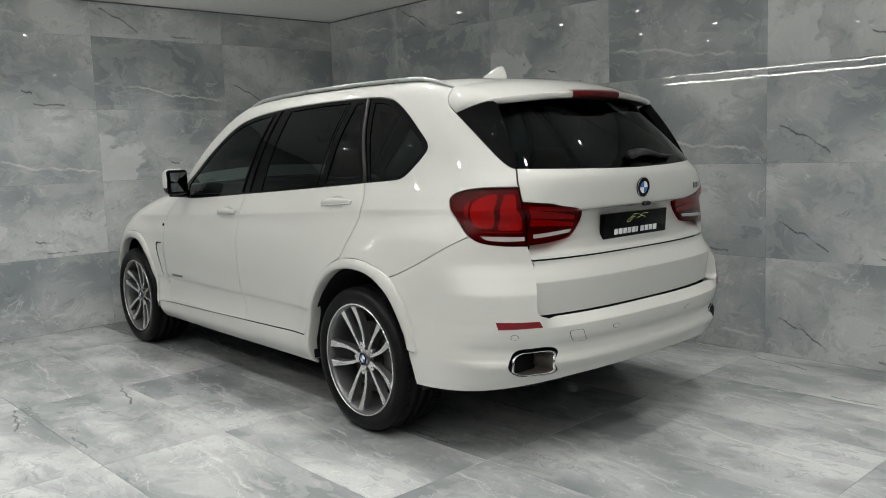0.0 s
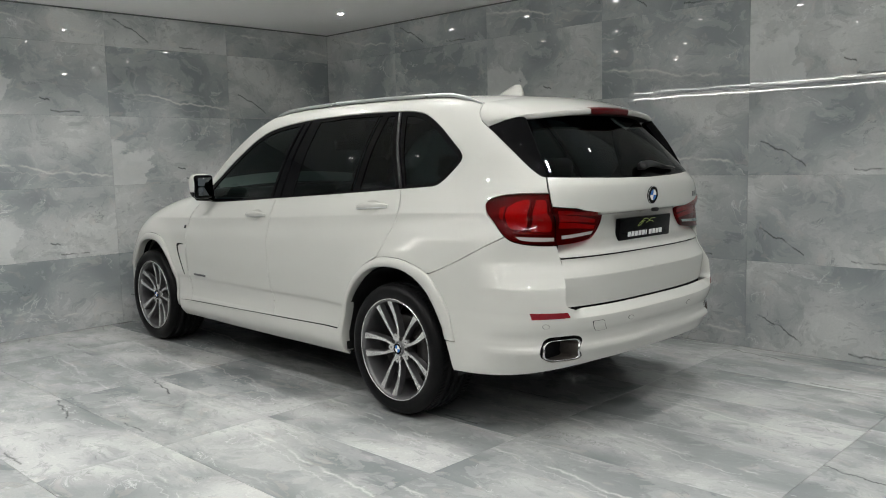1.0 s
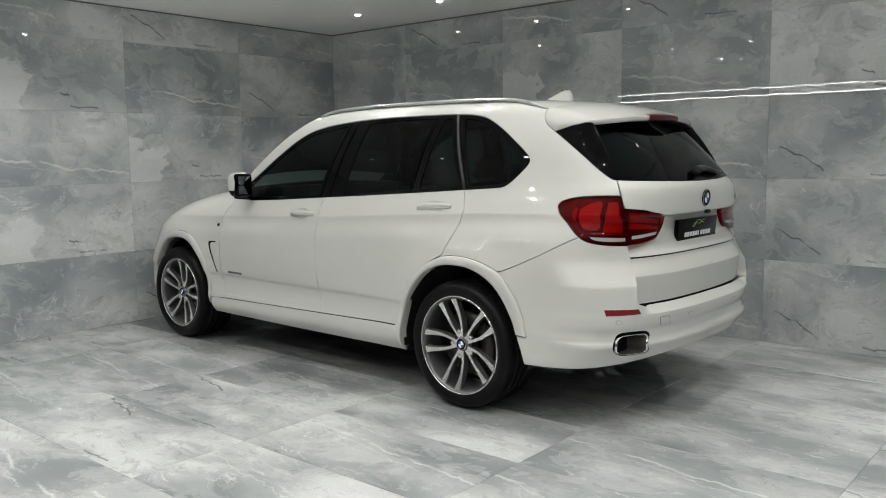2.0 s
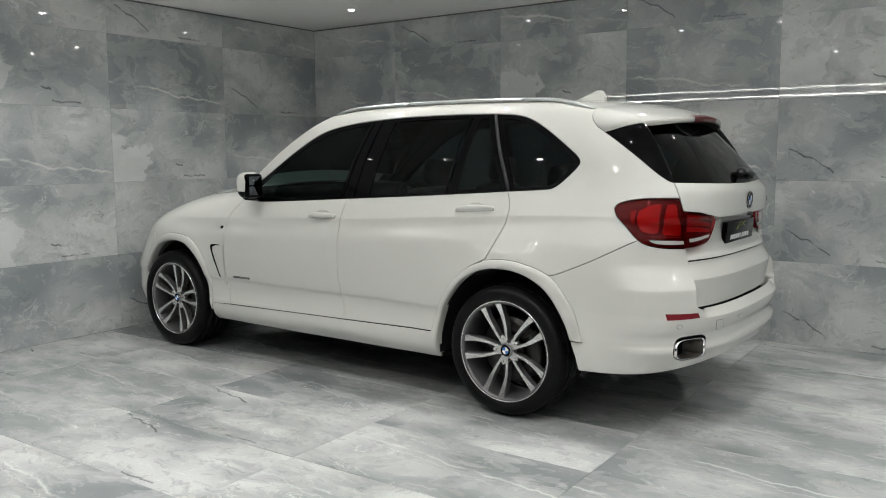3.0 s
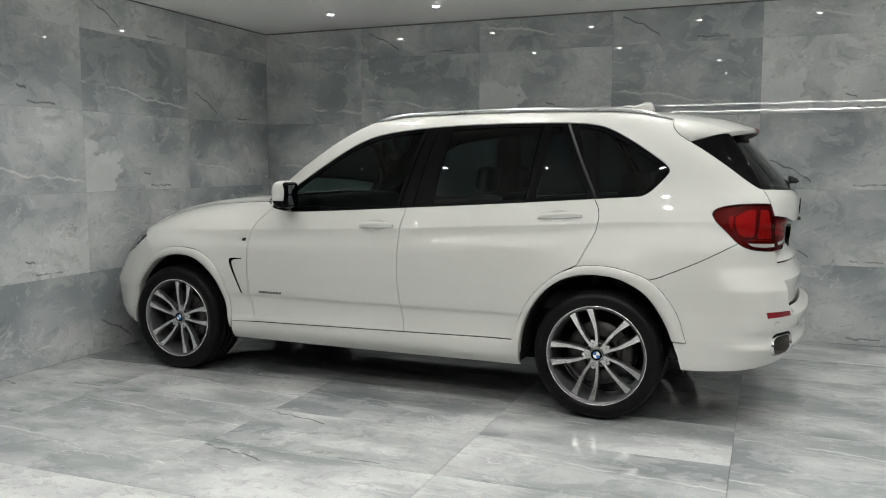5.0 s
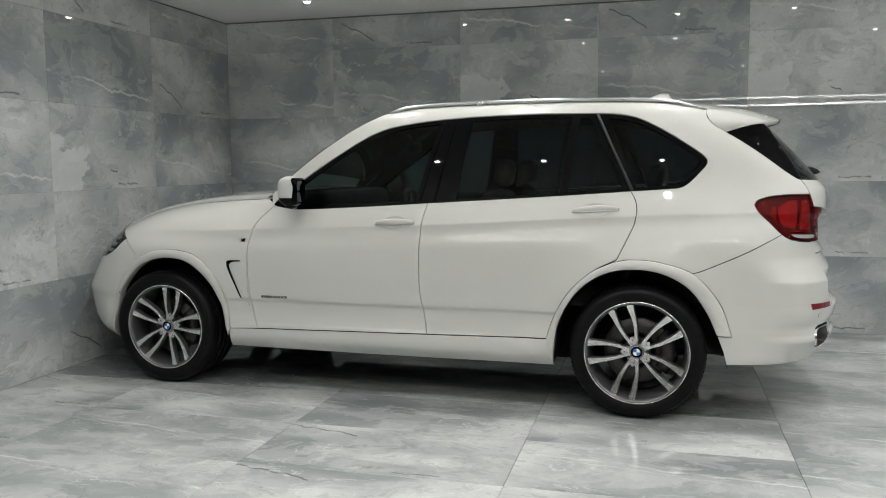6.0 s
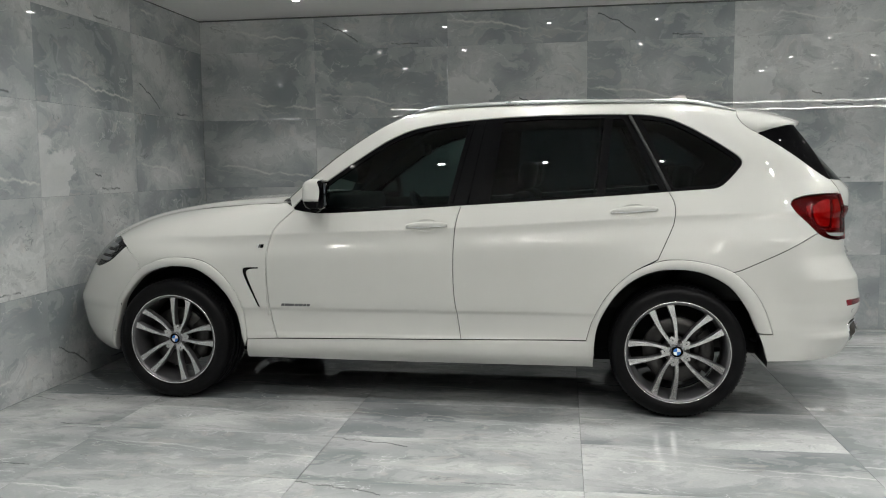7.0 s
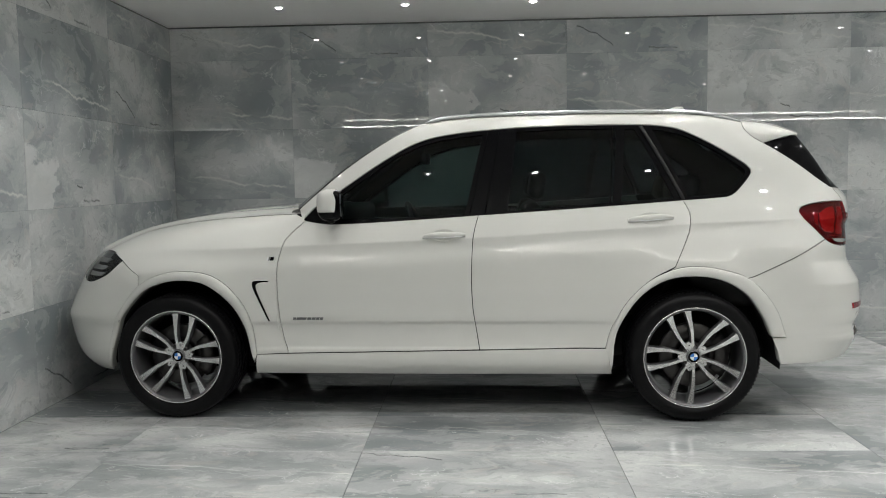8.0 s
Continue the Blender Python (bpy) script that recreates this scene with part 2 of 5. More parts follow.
# ---- building helpers ----
def mesh_of(name, bm, material, smooth=True):
    data = bpy.data.meshes.new(name)
    bm.normal_update()
    bm.to_mesh(data)
    bm.free()
    data.materials.append(material)
    data.polygons.foreach_set("use_smooth", [smooth] * len(data.polygons))
    return data


def part(name, bm, material, parent=None, label="", smooth=True, where=None):
    """Links a bmesh as one mesh object under a thing or part."""
    ob = new(name, bm if isinstance(bm, bpy.types.Mesh) else mesh_of(name, bm, material, smooth))
    if parent is not None:
        ob.parent = parent
    if where is not None:
        ob.matrix_basis = where
    if label:
        ob["label"] = label
    return ob


def box(bm, lo, hi, bevel=0.0, segments=2):
    """A box between two corners, with rounded edges."""
    made = bmesh.ops.create_cube(bm, size=1.0)["verts"]
    for v in made:
        v.co = Vector([(a + b) / 2 + c * (b - a) for a, b, c in zip(lo, hi, v.co)])
    if bevel:
        edges = list({e for v in made for e in v.link_edges})
        bmesh.ops.bevel(bm, geom=edges, offset=bevel, segments=segments, affect="EDGES", profile=0.5)
    return bm


def lathe(bm, profile, steps=64, axis="Y"):
    """Spins (radius, along) pairs round an axis."""
    rings = []
    for i in range(steps):
        a = 2 * math.pi * i / steps
        c, s = math.cos(a), math.sin(a)
        rings.append([bm.verts.new((r * c, h, r * s) if axis == "Y" else (r * c, r * s, h)) for r, h in profile])
    for i in range(steps):
        p, q = rings[i], rings[(i + 1) % steps]
        for j in range(len(profile) - 1):
            bm.faces.new((p[j], p[j + 1], q[j + 1], q[j]))
    return bm


def tube(bm, points, radius, sides=8, closed=False):
    """A round bar along a line of points; radius may be one number or one for each point."""
    pts = [Vector(p) for p in points]
    rad = [float(r) for r in radius] if isinstance(radius, (list, tuple)) else [radius] * len(pts)
    rings = []
    up = Vector((0.13, 0.27, 1)).normalized()
    for i, p in enumerate(pts):
        a = pts[i - 1] if i or closed else p
        b = pts[(i + 1) % len(pts)] if i < len(pts) - 1 or closed else p
        d = (b - a).normalized()
        u = d.cross(up).normalized()
        w = u.cross(d)
        rings.append([bm.verts.new(p + rad[i] * (math.cos(k) * u + math.sin(k) * w)) for k in (2 * math.pi * j / sides for j in range(sides))])
    for i in range(len(rings) - (0 if closed else 1)):
        p, q = rings[i], rings[(i + 1) % len(rings)]
        for j in range(sides):
            bm.faces.new((p[j], p[(j + 1) % sides], q[(j + 1) % sides], q[j]))
    if not closed:
        bm.faces.new(rings[0][::-1])
        bm.faces.new(rings[-1])
    return bm


# ---- room ----
def slab(name, lo, hi, material, label, category):
    ob = part(name, box(bmesh.new(), lo, hi), material, smooth=False)
    return tagged(ob, label, category, kind="structure")


floor = slab("floor", (LEFT - 0.2, FRONT - 0.2, -0.2), (RIGHT + 0.2, BACK + 0.2, -0.012), GROUT, "polished grey marble-look tiled showroom floor", "floor")
wall_left = slab("wall_west", (LEFT - 0.2, FRONT - 0.2, -0.012), (LEFT - 0.012, BACK + 0.2, TOP), GROUT, "wall clad in polished grey marble-look tiles", "wall")
wall_back = slab("wall_north", (LEFT - 0.012, BACK + 0.012, -0.012), (RIGHT + 0.2, BACK + 0.2, TOP), GROUT, "wall clad in polished grey marble-look tiles", "wall")
# unseen closing walls, added dark so that glass and trim mirror little light
wall_right = slab("wall_east", (RIGHT, FRONT - 0.2, -0.012), (RIGHT + 0.2, BACK + 0.012, TOP), UNSEEN_WALL, "unseen wall added to close the room, dark to dim bounce and reflections", "wall")
wall_front = slab("wall_south", (LEFT - 0.012, FRONT - 0.2, -0.012), (RIGHT, FRONT, TOP), UNSEEN_WALL, "unseen wall added to close the room, dark to dim bounce and reflections", "wall")
ceiling = slab("ceiling", (LEFT - 0.2, FRONT - 0.2, TOP), (RIGHT + 0.2, BACK + 0.2, TOP + 0.2), CEIL, "smooth white painted ceiling with recessed downlights", "ceiling")


def downlight():
    """A recessed round ceiling lamp: white ring and bright lens."""
    thing = new("downlight")
    ring = bmesh.new()
    lathe(ring, [(0.025, 0.0), (0.026, -0.006), (0.030, -0.008), (0.038, -0.007), (0.041, -0.003), (0.041, 0.0)], 28, "Z")
    part("ring", ring, CEIL, thing)
    lens = bmesh.new()
    lathe(lens, [(0.0255, -0.003), (0.023, -0.009), (0.018, -0.013), (0.010, -0.015), (0.0, -0.0155)][::-1], 20, "Z")
    part("lens", lens, LED, thing, "bright white lens")
    return tagged(thing, "small round recessed white downlight, lit, in the white ceiling", "downlight", "ceiling downlights")


lamp = downlight()
lamp.matrix_basis = pose(LAMP_X[0], LAMP_Y[0], TOP)
for lx in LAMP_X:
    for ly in LAMP_Y:
        if (lx, ly) != (LAMP_X[0], LAMP_Y[0]):
            copy_thing(lamp, pose(lx, ly, TOP))


def linear_lamp(length):
    """A slim hanging lamp: two glowing tubes one above the other in a thin white frame, on wires."""
    thing = new("linear_lamp")
    for z, thick in ((0.0, 0.0072), (0.095, 0.0045)):
        part("glow_tube", tube(bmesh.new(), [(0, 0, z), (length / 2, 0, z), (length, 0, z)], thick, 12), TUBE_GLOW, thing, "thin lit tube")
    for k in range(7):
        x = 0.02 + (length - 0.04) * k / 6
        part("wire", tube(bmesh.new(), [(x, 0, 0.0), (x, 0, TOP - 2.15)], 0.002, 6), SATIN, thing, "thin steel wire")
    return tagged(thing, "slim twin-tube linear lamp hanging on wires from the ceiling", "linear lamp")


linear_lamp(9.2).matrix_basis = pose(LEFT + 0.7, -3.3, 2.15)
# ---- body surface of the car, in car metres: x rearward, y across, z up ----
def lut(x, xs, ys):
    """Smooth (monotone-ish cubic) interpolation through knots, flat outside."""
    x = np.asarray(x, float)
    xs, ys = np.asarray(xs, float), np.asarray(ys, float)
    d = np.diff(ys) / np.diff(xs)
    m = np.zeros_like(ys)
    m[1:-1] = np.where(d[:-1] * d[1:] > 0, 2 * d[:-1] * d[1:] / (d[:-1] + d[1:] + 1e-12), 0)
    m[0], m[-1] = d[0], d[-1]
    x = np.clip(x, xs[0], xs[-1])
    i = np.clip(np.searchsorted(xs, x) - 1, 0, len(xs) - 2)
    h = xs[i + 1] - xs[i]
    t = (x - xs[i]) / h
    return (ys[i] * (1 + 2 * t) * (1 - t) ** 2 + m[i] * h * t * (1 - t) ** 2
            + ys[i + 1] * t * t * (3 - 2 * t) + m[i + 1] * h * t * t * (t - 1))


def ease(a, b, x):
    t = np.clip((np.asarray(x, float) - a) / (b - a), 0, 1)
    return t * t * (3 - 2 * t)


AXLE_R, AXLE_F, HUB = 0.028, -2.908, 0.364
CAP_R, CAP_F = 0.50, 0.85


def shoulder(x):
    """Height of the crease under the windows."""
    return lut(x, [-2.6, -1.935, -1.17, -0.36, 0.3, 0.9], [0.985, 1.008, 1.036, 1.078, 1.108, 1.12])


def rear_x(z):
    """Rear end along the centre line; the bumper stands out below the tailgate."""
    return lut(z, [0.26, 0.32, 0.37, 0.41, 0.44, 0.455, 0.468, 0.49, 0.515, 0.56, 0.61, 0.65, 0.70, 0.756, 0.770, 0.82, 0.88, 0.94, 1.00, 1.07, 1.092, 1.11, 1.20, 1.232, 1.255, 1.28, 1.31, 1.45, 1.58, 1.66, 1.74],
               [0.96, 1.02, 1.055, 1.080, 1.100, 1.107, 1.104, 1.088, 1.086, 1.107, 1.117, 1.116, 1.111, 1.104, 1.097, 1.068, 1.040, 1.032, 1.028, 1.026, 1.034, 1.044, 1.047, 1.043, 1.028, 1.006, 0.982, 0.86, 0.735, 0.64, 0.50])


def bumper_x(z):
    """The rear bumper's own outline, on which skin() slopes the ledge below the tailgate."""
    return rear_x(z)


def gate_x(z):
    """Lower tailgate, set back behind the bumper's top edge, with a crease across it."""
    return lut(z, [0.60, 0.655, 0.74, 0.790, 0.800, 0.810, 0.88, 0.94], [1.049, 1.0515, 1.064, 1.0715, 1.0725, 1.068, 1.034, 1.026])


def recess_x(z):
    """Tailgate with the plate's recess under its ledge."""
    return lut(z, [0.88, 0.905, 0.935, 0.965, 1.0, 1.075, 1.086, 1.096, 1.103, 1.11, 1.20, 1.232, 1.255, 1.28, 1.31], [1.040, 1.034, 1.006, 0.983, 0.975, 0.970, 0.974, 1.032, 1.041, 1.044, 1.047, 1.043, 1.028, 1.006, 0.982])


def front_x(z):
    return lut(z, [0.24, 0.34, 0.45, 0.55, 0.585, 0.62, 0.72, 0.82, 0.90, 0.96, 1.02, 1.08, 1.16],
               [-3.63, -3.71, -3.765, -3.800, -3.806, -3.798, -3.775, -3.745, -3.69, -3.62, -3.50, -3.34, -3.0])


def fender_top(x):
    return lut(x, [-3.7, -3.5, -3.35, -3.2, -2.9, -2.6, -2.3, -2.1], [0.90, 0.985, 1.05, 1.09, 1.135, 1.16, 1.178, 1.185])


PROFILE_Z = np.arange(0.20, 1.80, 0.001)
PROFILE_Y = lut(PROFILE_Z, [0.25, 0.29, 0.34, 0.40, 0.425, 0.50, 0.545, 0.572, 0.65, 0.75, 0.85, 0.90, 0.94, 0.97, 1.00, 1.02, 1.036, 1.048, 1.10, 1.165, 1.25, 1.35, 1.45, 1.55, 1.61, 1.66, 1.695, 1.72, 1.74],
                [0.885, 0.925, 0.944, 0.942, 0.932, 0.921, 0.924, 0.936, 0.943, 0.949, 0.949, 0.9465, 0.9388, 0.9303, 0.9240, 0.9228, 0.9225, 0.919, 0.903, 0.880, 0.8545, 0.821, 0.781, 0.731, 0.697, 0.664, 0.632, 0.596, 0.55])


def blurred(ys, wide):
    """A table smoothed by a bell curve that many millimetres wide."""
    k = np.exp(-0.5 * (np.arange(-4 * wide, 4 * wide + 1) / wide) ** 2)
    return np.convolve(np.pad(ys, 4 * wide, mode="edge"), k / k.sum(), mode="valid")


# soft over most of the side, crisp at the crease below the windows and at the sill's top
CRISP = np.exp(-((PROFILE_Z - 1.036) / 0.025) ** 2) + np.exp(-((PROFILE_Z - 0.425) / 0.04) ** 2) + np.exp(-((PROFILE_Z - 0.565) / 0.03) ** 2)
PROFILE_Y = blurred(PROFILE_Y, 14) * (1 - CRISP) + blurred(PROFILE_Y, 4) * CRISP


def half_width(x, z):
    """Half width of the body side before the ends close."""
    x, z = np.asarray(x, float), np.asarray(z, float)
    zz = z - (shoulder(x) - 1.036) * ease(0.60, 0.95, z) * (1 - ease(1.35, 1.66, z))
    y = np.interp(zz, PROFILE_Z, PROFILE_Y)
    y = y + (np.maximum(y, 0.942) - y) * ease(0.32, 0.52, x) * (1 - ease(0.60, 0.70, z)) * ease(0.28, 0.34, z)
    k = lut(z, [0.5, 0.8, 1.0, 1.15, 1.38, 1.60], [0.0, 0.008, 0.024, 0.038, 0.058, 0.06])
    y = y * (1 - k * np.maximum(0, x + 1.2) ** 1.4)
    kf = lut(z, [0.5, 0.9, 1.1, 1.3], [0.012, 0.016, 0.035, 0.085])
    y = y * (1 - kf * np.maximum(0, -1.5 - x) ** 1.5)
    # bonnet side: the wing rolls inward towards its top
    zt = fender_top(x)
    roll = np.clip((z - (zt - 0.24)) / 0.24, 0, 1)
    wing = 0.70 + (y - 0.70) * np.sqrt(np.maximum(0, 1 - roll ** 2.4))
    y = y + (wing - y) * ease(-2.05, -2.45, x)
    # bumper shelf below the tail lamps
    y = y - 0.022 * np.clip((z - 0.765) / 0.11, 0, 1) * (1 - ease(0.88, 1.12, z)) * ease(0.60, 0.85, x)
    # flared wheel arches
    for ax in (AXLE_R, AXLE_F):
        r = np.hypot((x - ax), (z - HUB))
        y = y + 0.022 * np.exp(-((r - 0.47) / 0.11) ** 2) * ease(0.2, 0.5, z) * (1 - ease(0.9, 1.05, z))
    return y


def skin(s, z, rear=rear_x):
    """Left body skin: s runs along the side (s = x) and round both ends to the centre line."""
    s, z = np.broadcast_arrays(np.asarray(s, float), np.asarray(z, float))
    p = 2.7 + 0.5 * ease(0.7, 1.3, z)
    xr, xf = rear(z) - CAP_R, front_x(z) + CAP_F
    tr = np.clip((s - xr) / CAP_R, 0, math.pi / 2)
    tf = np.clip((xf - s) / CAP_F, 0, math.pi / 2)
    sr, cr = np.sin(tr), np.cos(tr)
    rr = (sr ** p + cr ** p) ** (-1 / p)
    sf, cf = np.sin(tf), np.cos(tf)
    pf = 3.3 - 0.9 * ease(0.42, 0.85, z)
    rf = (sf ** pf + cf ** pf) ** (-1 / pf)
    x = np.where(s > xr, xr + CAP_R * rr * sr, np.where(s < xf, xf - CAP_F * rf * sf, s))
    if rear is bumper_x:
        x = x - 0.052 * np.clip((z - 0.612) / 0.043, 0, 1) * ease(1.042, 1.10, s) * (1 - ease(0.66, 0.70, z))
    close = np.where(s > xr, rr * cr, np.where(s < xf, rf * cf, 1.0))
    return np.stack([x, -half_width(np.where(s > xr, xr + CAP_R * rr * sr, x), z) * close, z], -1)


def skin_normal(s, z, rear=rear_x, e=2e-3):
    a = skin(s + e, z, rear) - skin(s - e, z, rear)
    b = skin(s, np.asarray(z) + e, rear) - skin(s, np.asarray(z) - e, rear)
    n = np.cross(a, b)
    return n / np.maximum(np.linalg.norm(n, axis=-1, keepdims=True), 1e-9)


# ---- panel building on the body skin ----
from mathutils.geometry import delaunay_2d_cdt


def curve(points, n=8):
    """A smooth line through points (Catmull-Rom)."""
    p = [np.array(q, float) for q in points]
    p = [2 * p[0] - p[1]] + p + [2 * p[-1] - p[-2]]
    out = []
    for a, b, c, d in zip(p, p[1:], p[2:], p[3:]):
        for t in np.linspace(0, 1, n, endpoint=False):
            out.append(0.5 * (2 * b + (c - a) * t + (2 * a - 5 * b + 4 * c - d) * t * t + (3 * b - a - 3 * c + d) * t ** 3))
    return np.array(out + [p[-2]])


def loop(*lines):
    """Lines end to end as one closed outline, without doubled points."""
    pts = np.concatenate([np.asarray(q, float) for q in lines])
    keep = [pts[0]]
    for q in pts[1:]:
        if np.hypot(*(q - keep[-1])) > 2e-3:
            keep.append(q)
    if np.hypot(*(keep[0] - keep[-1])) < 2e-3:
        keep.pop()
    pts = np.array(keep)
    x, y = pts.T
    return pts if (x * np.roll(y, -1) - y * np.roll(x, -1)).sum() > 0 else pts[::-1]


def dense(poly, step):
    out = []
    for a, b in zip(poly, np.roll(poly, -1, 0)):
        n = max(1, int(np.ceil(np.hypot(*(b - a)) / step)))
        out += [a + (b - a) * k / n for k in range(n)]
    return np.array(out)


def shrink(poly, gap):
    """The outline moved inward by gap."""
    d1, d2 = poly - np.roll(poly, 1, 0), np.roll(poly, -1, 0) - poly
    d = d1 / np.linalg.norm(d1, axis=1)[:, None] + d2 / np.linalg.norm(d2, axis=1)[:, None]
    d /= np.maximum(np.linalg.norm(d, axis=1), 1e-6)[:, None]
    return poly + gap * np.stack([-d[:, 1], d[:, 0]], 1)


def within(poly, q):
    x, y = q[:, 0][:, None], q[:, 1][:, None]
    x1, y1 = poly[:, 0][None], poly[:, 1][None]
    x2, y2 = np.roll(poly, -1, 0)[:, 0][None], np.roll(poly, -1, 0)[:, 1][None]
    cross = ((y1 > y) != (y2 > y)) & (x < (x2 - x1) * (y - y1) / np.where(y2 == y1, 1e-12, y2 - y1) + x1)
    return cross.sum(1) % 2 == 1


def sheet(outline, holes=(), step=0.03, gap=0.0025, lift=0.0, lip=0.014, extra=None, rear=rear_x, joined=False, rim_lip=None):
    """Vertices, triangles and normals of a bent panel on the skin inside an outline in (s, z), with turned-in edges."""
    edge = dense(shrink(outline, gap), step)
    rims = [dense(h, step) for h in holes]
    lo, hi = edge.min(0), edge.max(0)
    gx, gz = np.meshgrid(np.arange(lo[0], hi[0], step), np.arange(lo[1], hi[1], step * 0.8))
    gx = gx + (np.arange(gx.shape[0]) % 2)[:, None] * step * 0.5
    inner = np.stack([gx.ravel(), gz.ravel()], 1)
    if extra is not None:
        clear = np.array([np.min(np.sum((extra - q) ** 2, 1)) for q in inner]) > (0.55 * step) ** 2
        inner = np.concatenate([inner[clear], extra])
    ok = within(edge, inner)
    for r in rims:
        ok &= ~within(r, inner)
    inner = inner[ok]
    allrim = np.concatenate([edge] + rims)
    far = np.array([np.min(np.sum((allrim - q) ** 2, 1)) for q in inner]) > (0.28 * step) ** 2 if len(inner) else np.zeros(0, bool)
    inner = inner[far]
    verts = [Vector(q) for q in np.concatenate([edge] + rims + [inner])]
    edges, k = [], 0
    for r in [edge] + rims:
        edges += [(k + i, k + (i + 1) % len(r)) for i in range(len(r))]
        k += len(r)
    vs, _, fs, *_ = delaunay_2d_cdt(verts, edges, [], 0, 1e-5)
    uv = np.array([(v.x, v.y) for v in vs])
    fs = np.array([f for f in fs if len(f) == 3])
    cen = uv[fs].mean(1)
    ok = within(edge, cen)
    for r in rims:
        ok &= ~within(r, cen)
    fs = fs[ok]
    a, b, c = uv[fs[:, 0]], uv[fs[:, 1]], uv[fs[:, 2]]
    area = (b[:, 0] - a[:, 0]) * (c[:, 1] - a[:, 1]) - (b[:, 1] - a[:, 1]) * (c[:, 0] - a[:, 0])
    fs[area < 0] = fs[area < 0][:, ::-1]
    fs = fs[np.abs(area) > 1e-9]
    n = skin_normal(uv[:, 0], uv[:, 1], rear)
    p = skin(uv[:, 0], uv[:, 1], rear) + lift * n
    mid = np.zeros(len(p), bool)
    if joined:
        mid = np.abs(p[:, 1]) < 0.006
        p[mid, 1] = 0
        n[mid, 1] = 0
    # turned-in edge
    count = {}
    for f in fs:
        for i in range(3):
            e = (f[i], f[(i + 1) % 3])
            count[e] = count.get(e, 0) + 1
    border = [e for e in count if (e[1], e[0]) not in count and not (mid[e[0]] and mid[e[1]])]
    idx = sorted({i for e in border for i in e})
    top = {i: len(p) + k for k, i in enumerate(idx)}
    low = {i: len(p) + len(idx) + k for k, i in enumerate(idx)}
    side = {i: np.zeros(3) for i in idx}
    for i, j in border:
        d = p[j] - p[i]
        o = np.cross(d, n[i])
        side[i] += o
        side[j] += o
    out = np.array([side[i] / max(np.linalg.norm(side[i]), 1e-9) for i in idx]).reshape(-1, 3)
    fold = np.full(len(idx), lip)
    if rim_lip is not None:
        rim = np.concatenate(rims)
        fold = np.array([rim_lip if np.min(np.hypot(*(rim - uv[i]).T)) < 1e-3 else lip for i in idx])
    p = np.concatenate([p, p[idx] - 0.0004 * n[idx], p[idx] - fold[:, None] * n[idx]])
    n = np.concatenate([n, out + 0.35 * n[idx], out])
    tris = [tuple(int(i) for i in f) for f in fs]
    quads = [(top[i], low[i], low[j], top[j]) for i, j in border]
    return p, tris + quads, n / np.maximum(np.linalg.norm(n, axis=1), 1e-9)[:, None]


def bent_mesh(name, material, sheets):
    """One mesh out of sheets, with the skin's true normals."""
    verts, faces, norms, k = [], [], [], 0
    for p, f, n in sheets:
        verts += p.tolist()
        faces += [tuple(i + k for i in q) for q in f]
        norms += n.tolist()
        k += len(p)
    data = bpy.data.meshes.new(name)
    data.from_pydata(verts, [], faces)
    data.materials.append(material)
    data.polygons.foreach_set("use_smooth", [True] * len(data.polygons))
    data.normals_split_custom_set_from_vertices(norms)
    return data


def flip(s):
    p, f, n = s
    m = np.array([1, -1, 1.0])
    return p * m, [q[::-1] for q in f], n * m


def pair(name, material, parent, outline, label="", **how):
    """The same panel on both sides of the car."""
    s = sheet(outline, **how)
    left = part(name, bent_mesh(name, material, [s]), material, parent, label)
    right = part(name, bent_mesh(name, material, [flip(s)]), material, parent, label)
    return left, right


def whole(name, material, parent, outline, label="", **how):
    """A panel that crosses the centre line."""
    s = sheet(outline, joined=True, **how)
    return part(name, bent_mesh(name, material, [s, flip(s)]), material, parent, label)


def mid_rear(z):
    return rear_x(z) - CAP_R + CAP_R * math.pi / 2 + 0.0026


def mid_front(z):
    return front_x(z) + CAP_F - CAP_F * math.pi / 2 - 0.0026


def centre(z0, z1, where, n=14):
    return [(float(where(z)), z) for z in np.linspace(z0, z1, n)]


# outlines shared by neighbouring panels
DOOR_FRONT = curve([(-2.141, 1.141), (-2.237, 1.053), (-2.269, 0.992), (-2.293, 0.896), (-2.296, 0.78), (-2.293, 0.665), (-2.277, 0.502), (-2.240, 0.388)])
DOOR_MID = curve([(-1.148, 1.162), (-1.172, 1.073), (-1.183, 0.978), (-1.188, 0.794), (-1.184, 0.66), (-1.172, 0.563), (-1.148, 0.408)])
DOOR_REAR = curve([(-0.010, 1.230), (0.016, 1.180), (0.025, 1.13), (0.018, 1.075), (0.004, 1.03), (-0.072, 0.869)])
DOOR_ARCH = curve([(-0.072, 0.869), (-0.21, 0.794), (-0.33, 0.679), (-0.411, 0.536), (-0.449, 0.420)])
BELT_F = curve([(-2.141, 1.141), (-2.06, 1.128), (-1.941, 1.121), (-1.55, 1.139), (-1.148, 1.162)])
BELT_R = curve([(-1.148, 1.162), (-0.667, 1.189), (-0.35, 1.208), (-0.010, 1.230)])
ARCH_F = curve([(-3.312, 0.341), (-3.290, 0.48), (-3.247, 0.607), (-3.122, 0.770), (-2.985, 0.841), (-2.851, 0.863), (-2.686, 0.840), (-2.558, 0.751), (-2.464, 0.604), (-2.423, 0.382)])
ARCH_F_IN = curve([(-3.300, 0.285), (-3.262, 0.47), (-3.214, 0.606), (-3.089, 0.744), (-2.970, 0.796), (-2.853, 0.811), (-2.721, 0.791), (-2.593, 0.702), (-2.505, 0.572), (-2.441, 0.335)])
